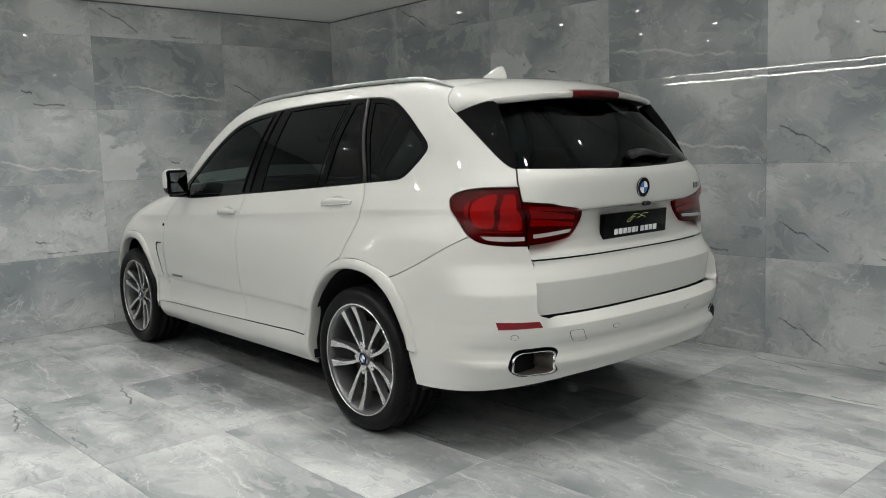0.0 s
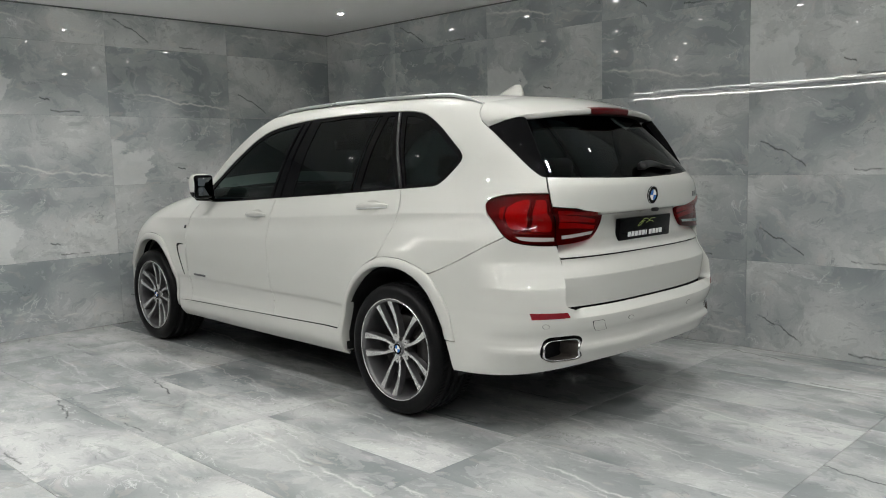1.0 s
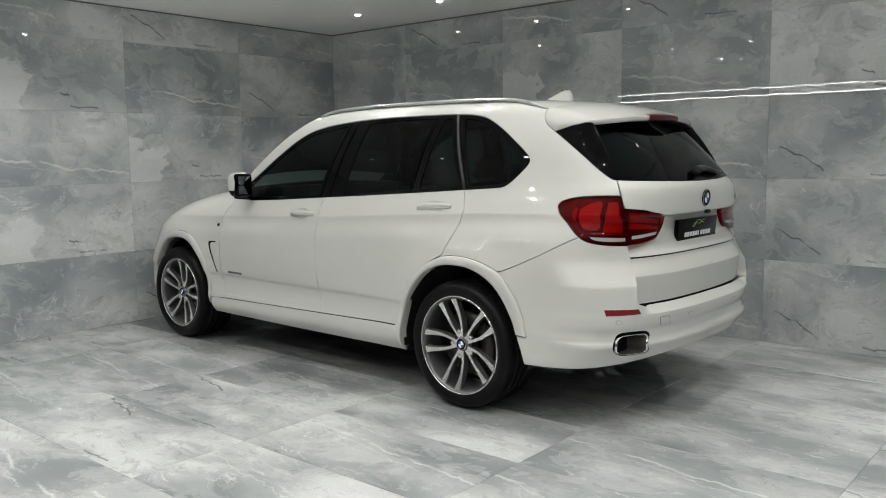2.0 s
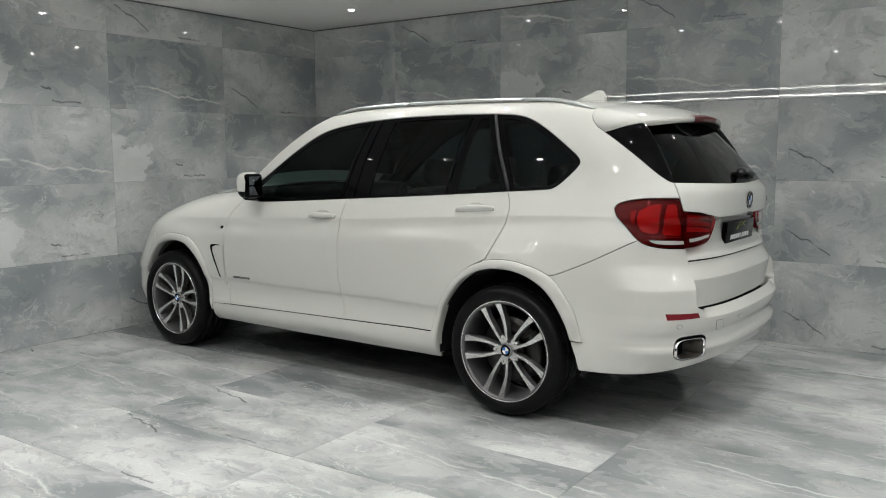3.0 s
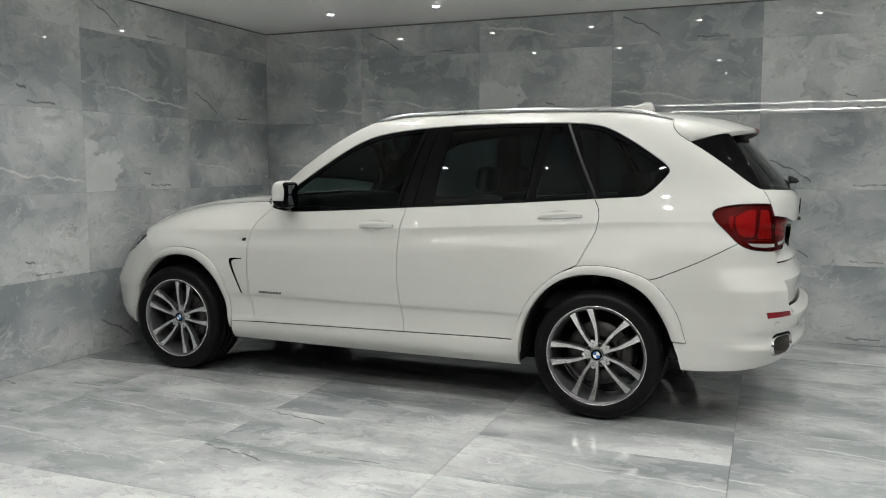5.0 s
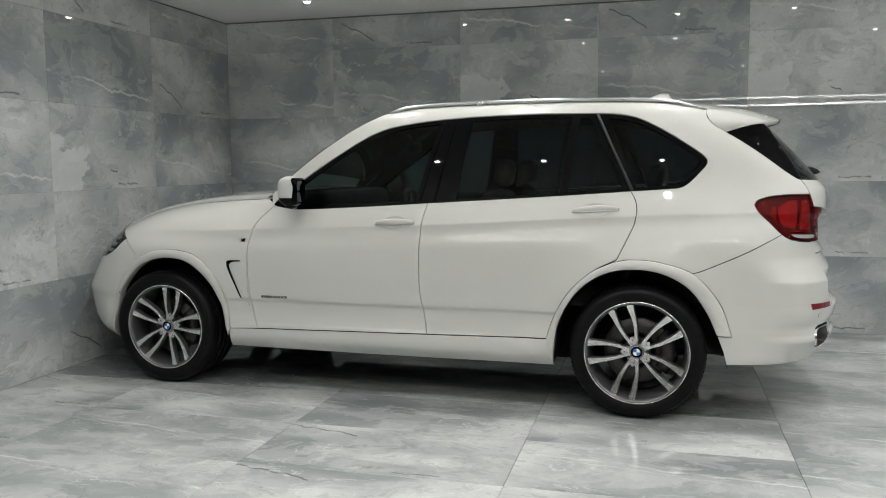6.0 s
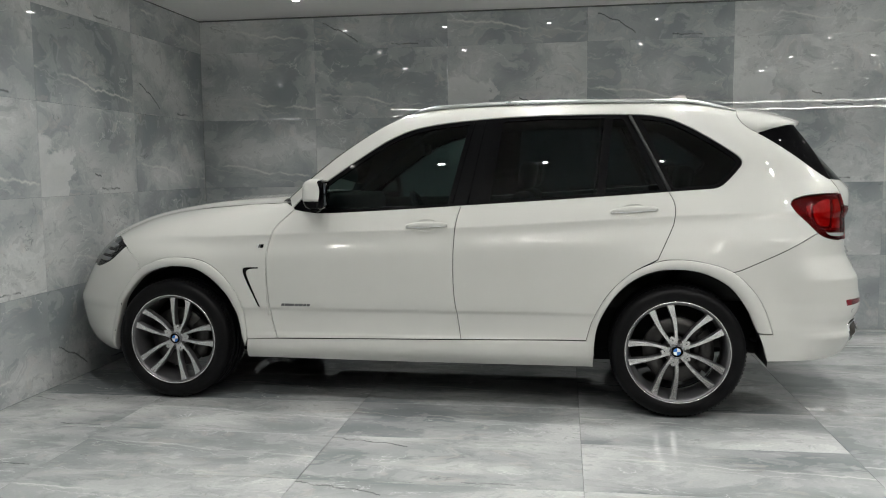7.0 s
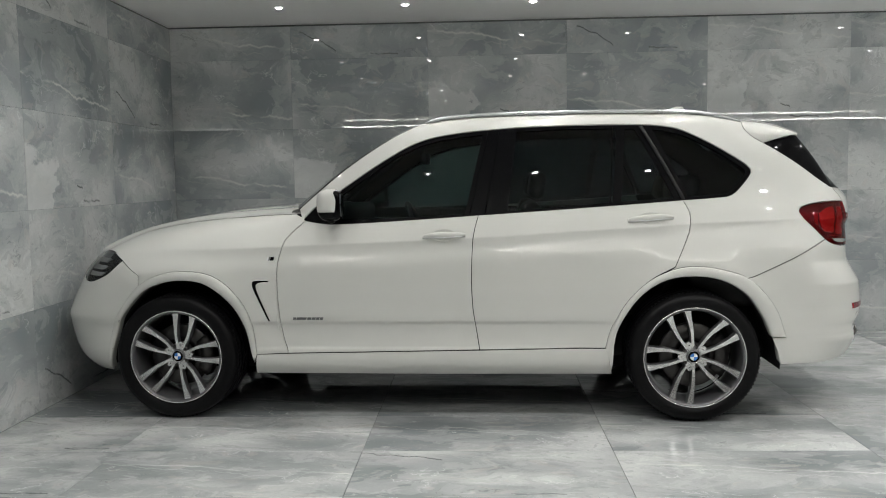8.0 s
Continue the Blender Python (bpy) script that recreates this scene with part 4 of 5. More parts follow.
def spoiler(car):
    """White roof spoiler over the rear window, with black blades at its sides and a red lamp in its edge."""
    foot = skin(0.471, 1.547)
    corner = skin(0.367, 1.675)
    seam = [skin(*q) for q in resampled(GATE_SEAM, 9)][::-1]
    roof_end = [np.array([corner[0] + 0.07 * (1 - g * g), corner[1] * g, 1.675 + 0.047 * (1 - g ** 2.2)]) for g in np.linspace(1, 0, 15)[1:]]
    front = np.array(seam + roof_end)
    cheek = [foot + (spoiler_edge(-0.588) - foot) * t + np.array([0, -0.006, 0.006]) * math.sin(math.pi * t) for t in np.linspace(0, 1, 9)]
    tail = np.array(cheek + [spoiler_edge(y) for y in np.linspace(-0.588, 0, 15)[1:]])
    bm = bmesh.new()
    lip = bmesh.new()
    under = bmesh.new()
    for side in (1, -1):
        rows, lips, unders = [], [], []
        m = np.array([1, side, 1])
        for k, (a, b) in enumerate(zip(front, tail)):
            w = k / (len(front) - 1)
            out = np.array([0.0, -1.0, 0.35]) * (1 - ease(0.25, 0.5, w)) + np.array([0, 0, 1.0]) * ease(0.25, 0.5, w)
            size = 0.014 * math.sin(math.pi / 2 * min(1, k / 6))
            rows.append([bm.verts.new((a + (b - a) * t + out * size * math.sin(math.pi * t)) * m) for t in np.linspace(0, 1, 9)])
            drop = 0.026 * float(ease(0.30, 0.40, w))
            lips.append([lip.verts.new((b + np.array(d)) * m) for d in ((0, 0, 0), (0.0025, 0, -0.004 - 0.1 * drop), (0.001, 0, -0.9 * drop), (-0.008, 0, -drop - 0.002))])
            if k >= 8:
                unders.append([under.verts.new((b + np.array(d)) * m) for d in ((-0.008, 0, -drop - 0.002), (-0.09, 0, -drop - 0.006), (-0.19, 0, -drop + 0.004))])
        for rws, b in ((rows, bm), (lips, lip), (unders, under)):
            for p, q in zip(rws, rws[1:]):
                for j in range(len(p) - 1):
                    f = (p[j], p[j + 1], q[j + 1], q[j])
                    try:
                        b.faces.new(f if side > 0 else f[::-1])
                    except ValueError:
                        pass
    for b in (bm, lip, under):
        bmesh.ops.remove_doubles(b, verts=b.verts, dist=0.0004)
        bmesh.ops.recalc_face_normals(b, faces=b.faces)
    sp = part("roof_spoiler", bm, PAINT, car)
    part("spoiler_lip", lip, PAINT, sp)
    part("spoiler_underside", under, BLACK_PLASTIC, sp, "black underside")
    # gloss black blades from the spoiler's ends down the sides of the rear window
    low = [skin(*q) - 0.001 * skin_normal(*q) for q in resampled(GLASS_SIDE, 16)]
    base = low[-1]
    peak = spoiler_edge(-0.588) + np.array([-0.006, 0.0, -0.008])
    for side in (1, -1):
        bm = bmesh.new()
        rows = []
        for k, a in enumerate(low):
            t = k / 15
            b = peak + (base - peak) * t + np.array([0.012, -0.006, 0.0]) * math.sin(math.pi * t)
            row = [a + (b - a) * w + np.array([0.004, -0.012, 0.0]) * math.sin(math.pi * w) * math.sin(math.pi * (0.5 + t / 2)) for w in np.linspace(0, 1, 7)]
            row += [b + np.array([0.002, 0.006, 0]), b + np.array([-0.03, 0.05, 0])]
            rows.append([bm.verts.new(q * (1, side, 1)) for q in row])
        for p, q in zip(rows, rows[1:]):
            for j in range(len(p) - 1):
                f = (p[j], p[j + 1], q[j + 1], q[j])
                bm.faces.new(f if side < 0 else f[::-1])
        bmesh.ops.recalc_face_normals(bm, faces=bm.faces)
        part("rear_blade", bm, BLACK_GLOSS, car, "gloss black blade beside the rear window")
    bm = bmesh.new()
    rows = []
    for y in np.linspace(-0.185, 0.160, 13):
        b = spoiler_edge(y)
        rows.append([bm.verts.new(b + np.array(d)) for d in ((-0.035, 0, 0.0125), (0.001, 0, 0.001), (0.0055, 0, -0.005), (0.004, 0, -0.023), (-0.008, 0, -0.0295))])
    for p, q in zip(rows, rows[1:]):
        for j in range(4):
            bm.faces.new((p[j], p[j + 1], q[j + 1], q[j]))
    part("brake_lamp", bm, RED_DARK, sp, "dark red high brake lamp")
    # radio fin
    bm = bmesh.new()
    rows = []
    for t in np.linspace(0, 1, 12):
        x = -0.045 + 0.225 * t
        h = 0.084 * min(1, (t / 0.72) ** 0.9) * (1 if t < 0.92 else 0.55 + 0.45 * (1 - t) / 0.08)
        w = 0.004 + 0.030 * math.sin(math.pi * min(1, 0.12 + 0.8 * t))
        rows.append([bm.verts.new((x, y * w * (1 if k < 0.9 else 0.25), 1.735 - 0.02 * t + k * (h + 0.02) - 0.01)) for y, k in ((-1, 0), (-0.6, 0.35), (-0.35, 0.8), (0, 1), (0.35, 0.8), (0.6, 0.35), (1, 0))])
    for p, q in zip(rows, rows[1:]):
        for j in range(6):
            bm.faces.new((p[j], p[j + 1], q[j + 1], q[j]))
    bm.faces.new(rows[-1])
    part("radio_fin", bm, PAINT, car)


def rear_lamps(car):
    outer = loop(LAMP_TOP, LAMP_LOW, LAMP_SPLIT[::-1])
    inner = loop(LAMP_IN, LAMP_IN2, LAMP_SPLIT[::-1][:17])
    for s0 in (1, -1):
        def put(name, mat, outline, parent, label="", **how):
            s = sheet(outline, **how)
            return part(name, bent_mesh(name, mat, [s if s0 > 0 else flip(s)]), mat, parent, label)

        def set_in(line):
            """Moves a sheet of the inner lamp towards the recess."""
            p, f, n = line
            p = p.copy()
            p[:, 0] -= 0.034 * ease(-0.64, -0.42, p[:, 1])
            return p, f, n

        def deep(name, mat, outline, parent, label="", **how):
            q = set_in(sheet(outline, **how))
            return part(name, bent_mesh(name, mat, [q if s0 > 0 else flip(q)]), mat, parent, label)

        lampo = put("tail_lamp", RED_DARK, outer, car, "dark red tail lamp wrapping the corner", lift=-0.016, step=0.02, gap=0.003)
        for o in (loop(curve([(0.735, 1.150), (0.78, 1.180), (0.828, 1.184), (0.832, 1.12), (0.828, 1.045), (0.79, 1.040), (0.755, 1.055), (0.735, 1.10), (0.735, 1.150)])),
                  loop(curve([(0.850, 1.184), (0.888, 1.180), (0.905, 1.12), (0.920, 1.03), (0.88, 1.026), (0.845, 1.035), (0.848, 1.10), (0.850, 1.184)]))):
            put("light_block", RED, o, lampo, "bright red light block", lift=-0.011, step=0.02, lip=0.005)
        for o in (loop([(0.700, 1.150), (0.728, 1.160), (0.726, 1.080), (0.706, 1.096)]), loop([(0.79, 1.030), (0.922, 1.020), (0.924, 1.012), (0.80, 1.020)])):
            put("light_guide", RED_MID, o, lampo, "", lift=-0.011, step=0.02, lip=0.005)
        put("clear_band", LAMP_WHITE, loop(curve([(0.79, 1.008), (0.86, 1.004), (0.928, 0.999)]), curve([(0.930, 0.978), (0.87, 0.979), (0.815, 0.988), (0.79, 1.008)])), lampo, "pale clear band", lift=0.0035, step=0.02, lip=0.004)
        put("lamp_lens", LAMP_LENS, outer, lampo, "glossy red-tinted lens", lift=0.002, step=0.02, lip=0.018)
        lampi = deep("tail_lamp", RED_DARK, inner, car, "dark red tail lamp on the tailgate", lift=-0.014, step=0.02, gap=0.003, lip=0.035)
        for z0, z1 in ((1.092, 1.116), (1.062, 1.088), (1.032, 1.058)):
            deep("light_block", RED if z0 < 1.09 else RED_MID, loop([(0.940, z0 + 0.006), (0.938, z1 + 0.012), (1.00, z1 + 0.004), (1.088, z1 - 0.018), (1.085, z0 - 0.012), (1.00, z0)]), lampi, "bright red light block", lift=-0.010, step=0.02, lip=0.005)
        deep("clear_band", LAMP_WHITE, loop([(0.948, 1.006), (1.075, 1.014), (1.070, 0.996), (0.950, 0.986)]), lampi, "pale clear band", lift=0.0035, step=0.02, lip=0.004)
        deep("lamp_lens", LAMP_LENS, inner, lampi, "glossy red-tinted lens", lift=0.002, step=0.02, lip=0.045)
        put("reflector", REFLECTOR, loop([(0.903, 0.650), (1.029, 0.644), (1.038, 0.618), (0.912, 0.618)]), car, "red bumper reflector", lift=0.002, step=0.02, gap=0.0)
        # front lamp
        head = loop(curve([(-3.255, 0.917), (-3.38, 0.955), (-3.50, 0.958), (-3.60, 0.955)]), [(-3.67, 0.90), (-3.66, 0.82)], curve([(-3.62, 0.79), (-3.503, 0.787), (-3.42, 0.808), (-3.343, 0.842), (-3.255, 0.917)]))
        hl = put("headlamp", LAMP_HOUSING, head, car, "headlamp with clear lens and dark bezel", lift=-0.03, step=0.03)
        put("lamp_lens", CLEAR, head, hl, "clear lens", lift=0.0, step=0.03, lip=0.008)
        for z in (0.822, 0.862, 0.902):
            put("reflector_bar", LAMP_GREY, loop([(-3.61, z), (-3.44, z + 0.004), (-3.40, z + 0.028), (-3.61, z + 0.028)]), hl, "pale lamp insert", lift=-0.014, step=0.03, lip=0.01)


def tyre_profile():
    """Half outline of a low-profile tyre: radius and distance from the wheel's outer face."""
    return [(0.262, 0.020), (0.268, 0.004), (0.275, -0.004), (0.295, -0.016), (0.320, -0.020), (0.340, -0.014), (0.352, 0.002), (0.359, 0.022),
            (0.3625, 0.060), (0.364, 0.060), (0.364, 0.10), (0.3595, 0.10), (0.3595, 0.112), (0.364, 0.112), (0.364, 0.155), (0.3595, 0.155), (0.3595, 0.167), (0.364, 0.167), (0.364, 0.21), (0.3625, 0.21),
            (0.359, 0.25), (0.345, 0.275), (0.31, 0.285), (0.262, 0.262)]


SPOKE_T = (0, 0.14, 0.26, 0.4, 0.55, 0.7, 0.85, 1)
SPOKE_OFF = (0.012, 0.0195, 0.029, 0.037, 0.0425, 0.046, 0.0485, 0.051)
SPOKE_HALF = (0.0115, 0.0092, 0.0092, 0.0100, 0.0115, 0.0138, 0.0172, 0.023)


def wheel(turn, big):
    """A 20-inch wheel, outer face towards -y at y 0, centre at the origin. Five pairs of spokes."""
    thing = new("wheel")
    tyre = part("tyre", lathe(bmesh.new(), tyre_profile(), 96), RUBBER, thing, "black low-profile tyre")
    bm = bmesh.new()
    for i in range(96):
        a = 2 * math.pi * i / 96
        for y0, y1, lean in ((0.020, 0.062, 0.02), (0.21, 0.25, -0.02)):
            q = [Vector(((0.3638 - 0.004 * abs(k - 0.5)) * math.cos(a + w), y0 + (y1 - y0) * k, (0.3638 - 0.004 * abs(k - 0.5)) * math.sin(a + w))) for k, w in ((0, 0), (0, 0.030), (1, 0.030 + lean), (1, lean))]
            low = [v * 0.985 for v in q]
            vs = [bm.verts.new(v) for v in q] + [bm.verts.new(v) for v in low]
            bm.faces.new(vs[:4])
            for j in range(4):
                bm.faces.new((vs[j], vs[4 + j], vs[4 + (j + 1) % 4], vs[(j + 1) % 4]))
    blocks = part("tread_block", bm, RUBBER, tyre, smooth=False)
    blocks["kind"] = "stuff"
    rim = part("rim", lathe(bmesh.new(), [(r * big, h) for r, h in [(0.269, 0.010), (0.270, -0.002), (0.266, -0.007), (0.258, -0.006), (0.252, 0.002), (0.247, 0.014), (0.243, 0.045), (0.240, 0.07), (0.236, 0.14), (0.245, 0.22), (0.262, 0.25)]], 96), RIM_GREY, thing, "grey alloy rim")
    lip = bmesh.new()
    lathe(lip, [(r * big, h - 0.004) for r, h in [(0.2695, 0.006), (0.2712, -0.003), (0.2685, -0.0075), (0.265, -0.0080), (0.2635, -0.005), (0.263, 0.002)]], 96)
    part("rim_lip", lip, RIM_FACE, rim, "bright machined rim edge")
    # spokes
    for k in range(5):
        mid = radians(turn + 72 * k)
        for s in (-1, 1):
            bm = bmesh.new()
            rows = []
            for t in np.linspace(0, 1, 14):
                r = 0.036 + (0.256 * big - 0.036) * t
                off = s * big * float(np.interp(t, SPOKE_T, SPOKE_OFF))
                half = float(np.interp(t, SPOKE_T, SPOKE_HALF))
                dish = 0.030 - 0.030 * t ** 1.3 if t > 0.12 else 0.030 - 0.002 * t
                dish = dish + 0.006 * math.sin(math.pi * t)
                depth = 0.045 - 0.015 * t
                row = []
                for w, y in ((-1.15, depth), (-1.0, 0.004), (-0.86, 0.0), (0.86, 0.0), (1.0, 0.004), (1.15, depth)):
                    side = off + w * half
                    row.append(bm.verts.new((r * math.cos(mid) - side * math.sin(mid), dish + y, r * math.sin(mid) + side * math.cos(mid))))
                rows.append(row)
            for p, q in zip(rows, rows[1:]):
                for j in range(5):
                    bm.faces.new((p[j], q[j], q[j + 1], p[j + 1]))
            data = mesh_of("spoke", bm, RIM_FACE)
            data.materials.append(RIM_GREY)
            for i, f in enumerate(data.polygons):
                f.material_index = 0 if i % 5 == 2 else 1
                f.use_smooth = False
            part("spoke", data, RIM_FACE, rim, "machined spoke with dark flanks")
        root = bmesh.new()
        ring = []
        for r, w in ((0.034, 0.013), (0.055, 0.016), (0.070, 0.014), (0.080, 0.010), (0.086, 0.004)):
            ring.append([root.verts.new((r * math.cos(mid) - o * math.sin(mid), 0.0315 - 0.06 * (r - 0.034) + y, r * math.sin(mid) + o * math.cos(mid))) for o, y in ((-w, 0.02), (-w, 0), (w, 0), (w, 0.02))])
        for p, q in zip(ring, ring[1:]):
            for j in range(3):
                root.faces.new((p[j], q[j], q[j + 1], p[j + 1]))
        root.faces.new(ring[-1])
        web = part("spoke_root", root, RIM_FACE, rim, smooth=False)
        pin = bmesh.new()
        lathe(pin, [(0.0, -0.0006), (0.0032, -0.0006), (0.0034, 0.004)], 10)
        part("pin", pin, BLACK_PLASTIC, web, "small dark pin", where=pose(0.066 * math.cos(mid), 0.0292, 0.066 * math.sin(mid)))
    hub = bmesh.new()
    lathe(hub, [(0.0, 0.026), (0.030, 0.024), (0.034, 0.020), (0.037, 0.028), (0.044, 0.034), (0.058, 0.050), (0.075, 0.09), (0.0, 0.09)], 40)
    part("hub", hub, RIM_GREY, rim, "grey hub")
    for k in range(5):
        a = radians(turn + 36 + 72 * k)
        b = bmesh.new()
        lathe(b, [(0.0, 0.045), (0.008, 0.044), (0.010, 0.040), (0.010, 0.06)], 12)
        part("wheel_bolt", b, STEEL, rim, where=pose(0.056 * math.cos(a), -0.012, 0.056 * math.sin(a)))
    emblem(rim, 0.0335, pose(0, 0.0185, 0), "round badge with blue and white quarters")
    disc = bmesh.new()
    lathe(disc, [(0.085, 0.10), (0.090, 0.082), (0.105, 0.080), (0.178, 0.080), (0.180, 0.084), (0.180, 0.112), (0.09, 0.112)], 64)
    part("brake_disc", disc, STEEL, thing, "worn steel brake disc")
    cal = bmesh.new()
    for i in range(8):
        a0, a1 = radians(-38 + 9.5 * i), radians(-38 + 9.5 * (i + 1))
        q = [(r * math.cos(a), y, r * math.sin(a)) for a in (a0, a1) for r, y in ((0.125, 0.055), (0.200, 0.055), (0.205, 0.13), (0.125, 0.13))]
        v = [cal.verts.new(p) for p in q]
        for j in range(4):
            cal.faces.new((v[j], v[4 + j], v[4 + (j + 1) % 4], v[(j + 1) % 4]))
        if i in (0, 7):
            cal.faces.new(v[:4] if i == 0 else v[4:])
    bmesh.ops.remove_doubles(cal, verts=cal.verts, dist=1e-5)
    part("brake_caliper", cal, STEEL, thing, "grey brake caliper")
    return tagged(thing, "double-spoke alloy wheel", "wheel")


def emblem(parent, r, where, label):
    """A round badge: dark ring, bright rim and four coloured quarters, facing -y."""
    bm = bmesh.new()
    lathe(bm, [(r, 0.006), (r, 0.0), (r * 0.97, -0.0012), (r * 0.92, -0.0006), (0.0, 0.0)], 40)
    base = part("badge", bm, BLACK_GLOSS, parent, label, where=where)
    ring = bmesh.new()
    lathe(ring, [(r * 1.0, 0.0), (r * 1.0, -0.0016), (r * 0.955, -0.0020), (r * 0.93, -0.0004)], 40)
    part("ring", ring, CHROME, base, "chrome ring")
    for k in range(4):
        q = bmesh.new()
        a = [k * math.pi / 2 + math.pi / 2 * i / 8 for i in range(9)]
        vs = [q.verts.new((0, -0.0022, 0))] + [q.verts.new((r * 0.60 * math.cos(t), -0.0018, r * 0.60 * math.sin(t))) for t in a]
        for i in range(8):
            q.faces.new((vs[0], vs[i + 1], vs[i + 2])[::-1])
        part("quarter", q, BLUE if k % 2 else WHITE, base)
    return base


def handle_cup(s0, z0, s1, z1):
    """Outline of the finger recess behind a handle."""
    t = np.linspace(0, 2 * math.pi, 28, endpoint=False)
    return np.stack([(s0 + s1) / 2 + 0.072 * np.cos(t), (z0 + z1) / 2 + 0.004 + 0.034 * np.sin(t)], 1)


HANDLE_F, HANDLE_R = (-1.462, 1.044, -1.220, 1.052), (-0.322, 1.120, -0.066, 1.134)


def door_handle(car, s0, z0, s1, z1, side):
    """A pull handle standing off the door, over a shallow cup."""
    bm = bmesh.new()
    rows = []
    for t in np.linspace(0, 1, 19):
        s, z = s0 + (s1 - s0) * t, z0 + (z1 - z0) * t
        p, n = skin(s, z), skin_normal(s, z)
        stand = 0.026 * math.sin(math.pi * min(1, max(0, t))) ** 0.55
        h = 0.006 + 0.013 * math.sin(math.pi * (0.08 + 0.84 * t)) ** 0.8
        d = 0.004 + 0.007 * math.sin(math.pi * t) ** 0.6
        row = []
        for k in range(10):
            a = 2 * math.pi * k / 10
            q = p + n * (stand + d * math.cos(a)) + np.array([0, 0, h * math.sin(a)])
            row.append(bm.verts.new(q * (1, side, 1)))
        rows.append(row)
    for p, q in zip(rows, rows[1:]):
        for j in range(10):
            f = (p[j], p[(j + 1) % 10], q[(j + 1) % 10], q[j])
            bm.faces.new(f if side > 0 else f[::-1])
    for r in (rows[0], rows[-1][::-1]):
        bm.faces.new(r if side > 0 else r[::-1])
    ob = part("door_handle", bm, PAINT, car)
    cup = bmesh.new()
    c = handle_cup(s0, z0, s1, z1)
    mid = c.mean(0)
    rings = []
    for f in (1.0, 0.93, 0.8, 0.6, 0.35, 0.1):
        q = mid + (c - mid) * f
        rings.append([cup.verts.new((skin(*w) - skin_normal(*w) * 0.013 * (1 - f ** 2)) * (1, side, 1)) for w in q])
    for p, q in zip(rings, rings[1:]):
        for j in range(len(p)):
            f = (p[j], p[(j + 1) % len(p)], q[(j + 1) % len(p)], q[j])
            cup.faces.new(f if side > 0 else f[::-1])
    cup.faces.new(rings[-1] if side > 0 else rings[-1][::-1])
    part("finger_cup", cup, PAINT, ob)
    strip = bmesh.new()
    pts = []
    for t in np.linspace(0.03, 0.97, 12):
        s, z = s0 + (s1 - s0) * t, z0 + (z1 - z0) * t
        p, n = skin(s, z), skin_normal(s, z)
        pts.append((p + n * (0.030 * math.sin(math.pi * t) ** 0.55 + 0.002) + np.array([0, 0, -0.0125 * math.sin(math.pi * (0.08 + 0.84 * t)) ** 0.8 - 0.002])) * (1, side, 1))
    tube(strip, pts, 0.0028, 6)
    part("handle_strip", strip, SATIN, ob, "thin bright strip")


def door_mirror(car, side):
    """Folded-out mirror: white cap, black underside and foot, glass with a dark reflection in its colour."""
    bm = bmesh.new()

    def shell(bm, zlo, zhi, grow):
        rows = []
        for u in np.linspace(zlo, zhi, 9):
            row = []
            for k in range(24):
                a = 2 * math.pi * k / 24
                c, s = math.cos(a), math.sin(a)
                e = 0.62
                fx = abs(c) ** e * (1 if c > 0 else -1)
                fy = abs(s) ** e * (1 if s > 0 else -1)
                shut = (1 - abs(u) ** 3.2) ** 0.45
                depth = 0.088 if fx < 0 else 0.044
                row.append(bm.verts.new((-1.955 + grow * depth * fx * (0.25 + 0.75 * shut), side * (0.966 + 0.004 * u + grow * 0.075 * fy * (0.35 + 0.65 * shut)), 1.232 + 0.090 * u * grow)))
            rows.append(row)
        for p, q in zip(rows, rows[1:]):
            for j in range(24):
                f = (p[j], p[(j + 1) % 24], q[(j + 1) % 24], q[j])
                bm.faces.new(f if side > 0 else f[::-1])
        bm.faces.new(rows[0][::-1] if side > 0 else rows[0])
        bm.faces.new(rows[-1] if side > 0 else rows[-1][::-1])

    shell(bm, -0.42, 0.985, 1.0)
    m = part("door_mirror", bm, PAINT, car, "white and black door mirror")
    low = bmesh.new()
    shell(low, -0.985, -0.42, 0.985)
    part("mirror_base", low, BLACK_GLOSS, m, "black lower shell")
    foot = bmesh.new()
    tube(foot, [(-1.985, side * 0.875, 1.150), (-1.975, side * 0.93, 1.153), (-1.965, side * 1.00, 1.165)], [0.030, 0.026, 0.03], 12)
    part("mirror_foot", foot, BLACK_GLOSS, m, "black foot")
    gl = bmesh.new()
    box(gl, (-1.955, side * 0.966 - 0.070, 1.150), (-1.9075, side * 0.966 + 0.070, 1.312), 0.022, 4)
    bez = part("mirror_bezel", gl, BLACK_GLOSS, m, "black mirror surround")
    gl = bmesh.new()
    box(gl, (-1.9085, side * 0.966 - 0.052, 1.170), (-1.9055, side * 0.966 + 0.052, 1.294))
    part("mirror_glass", gl, DARK_REFLECTION, bez, "mirror glass with a dark reflection put into its colour")


def roof_rail(car, side):
    bm = bmesh.new()
    pts, rad = [], []
    for t in np.linspace(0, 1, 40):
        x = -1.46 + 1.83 * t
        z = np.interp(x, ROOF_EDGE[:, 0], ROOF_EDGE[:, 1]) if x < 0.367 else 1.675 - 0.5 * (x - 0.367)
        e = skin(min(x, 0.36), z)
        up = 0.012 * min(1, t / 0.05, (1 - t) / 0.14)
        pts.append((x, side * (-e[1] + 0.004), z + up))
        rad.append(0.0105 * min(1, 0.45 + t / 0.06, 0.45 + (1 - t) / 0.10))
    tube(bm, pts, rad, 10)
    part("roof_rail", bm, SATIN, car, "satin aluminium roof rail")


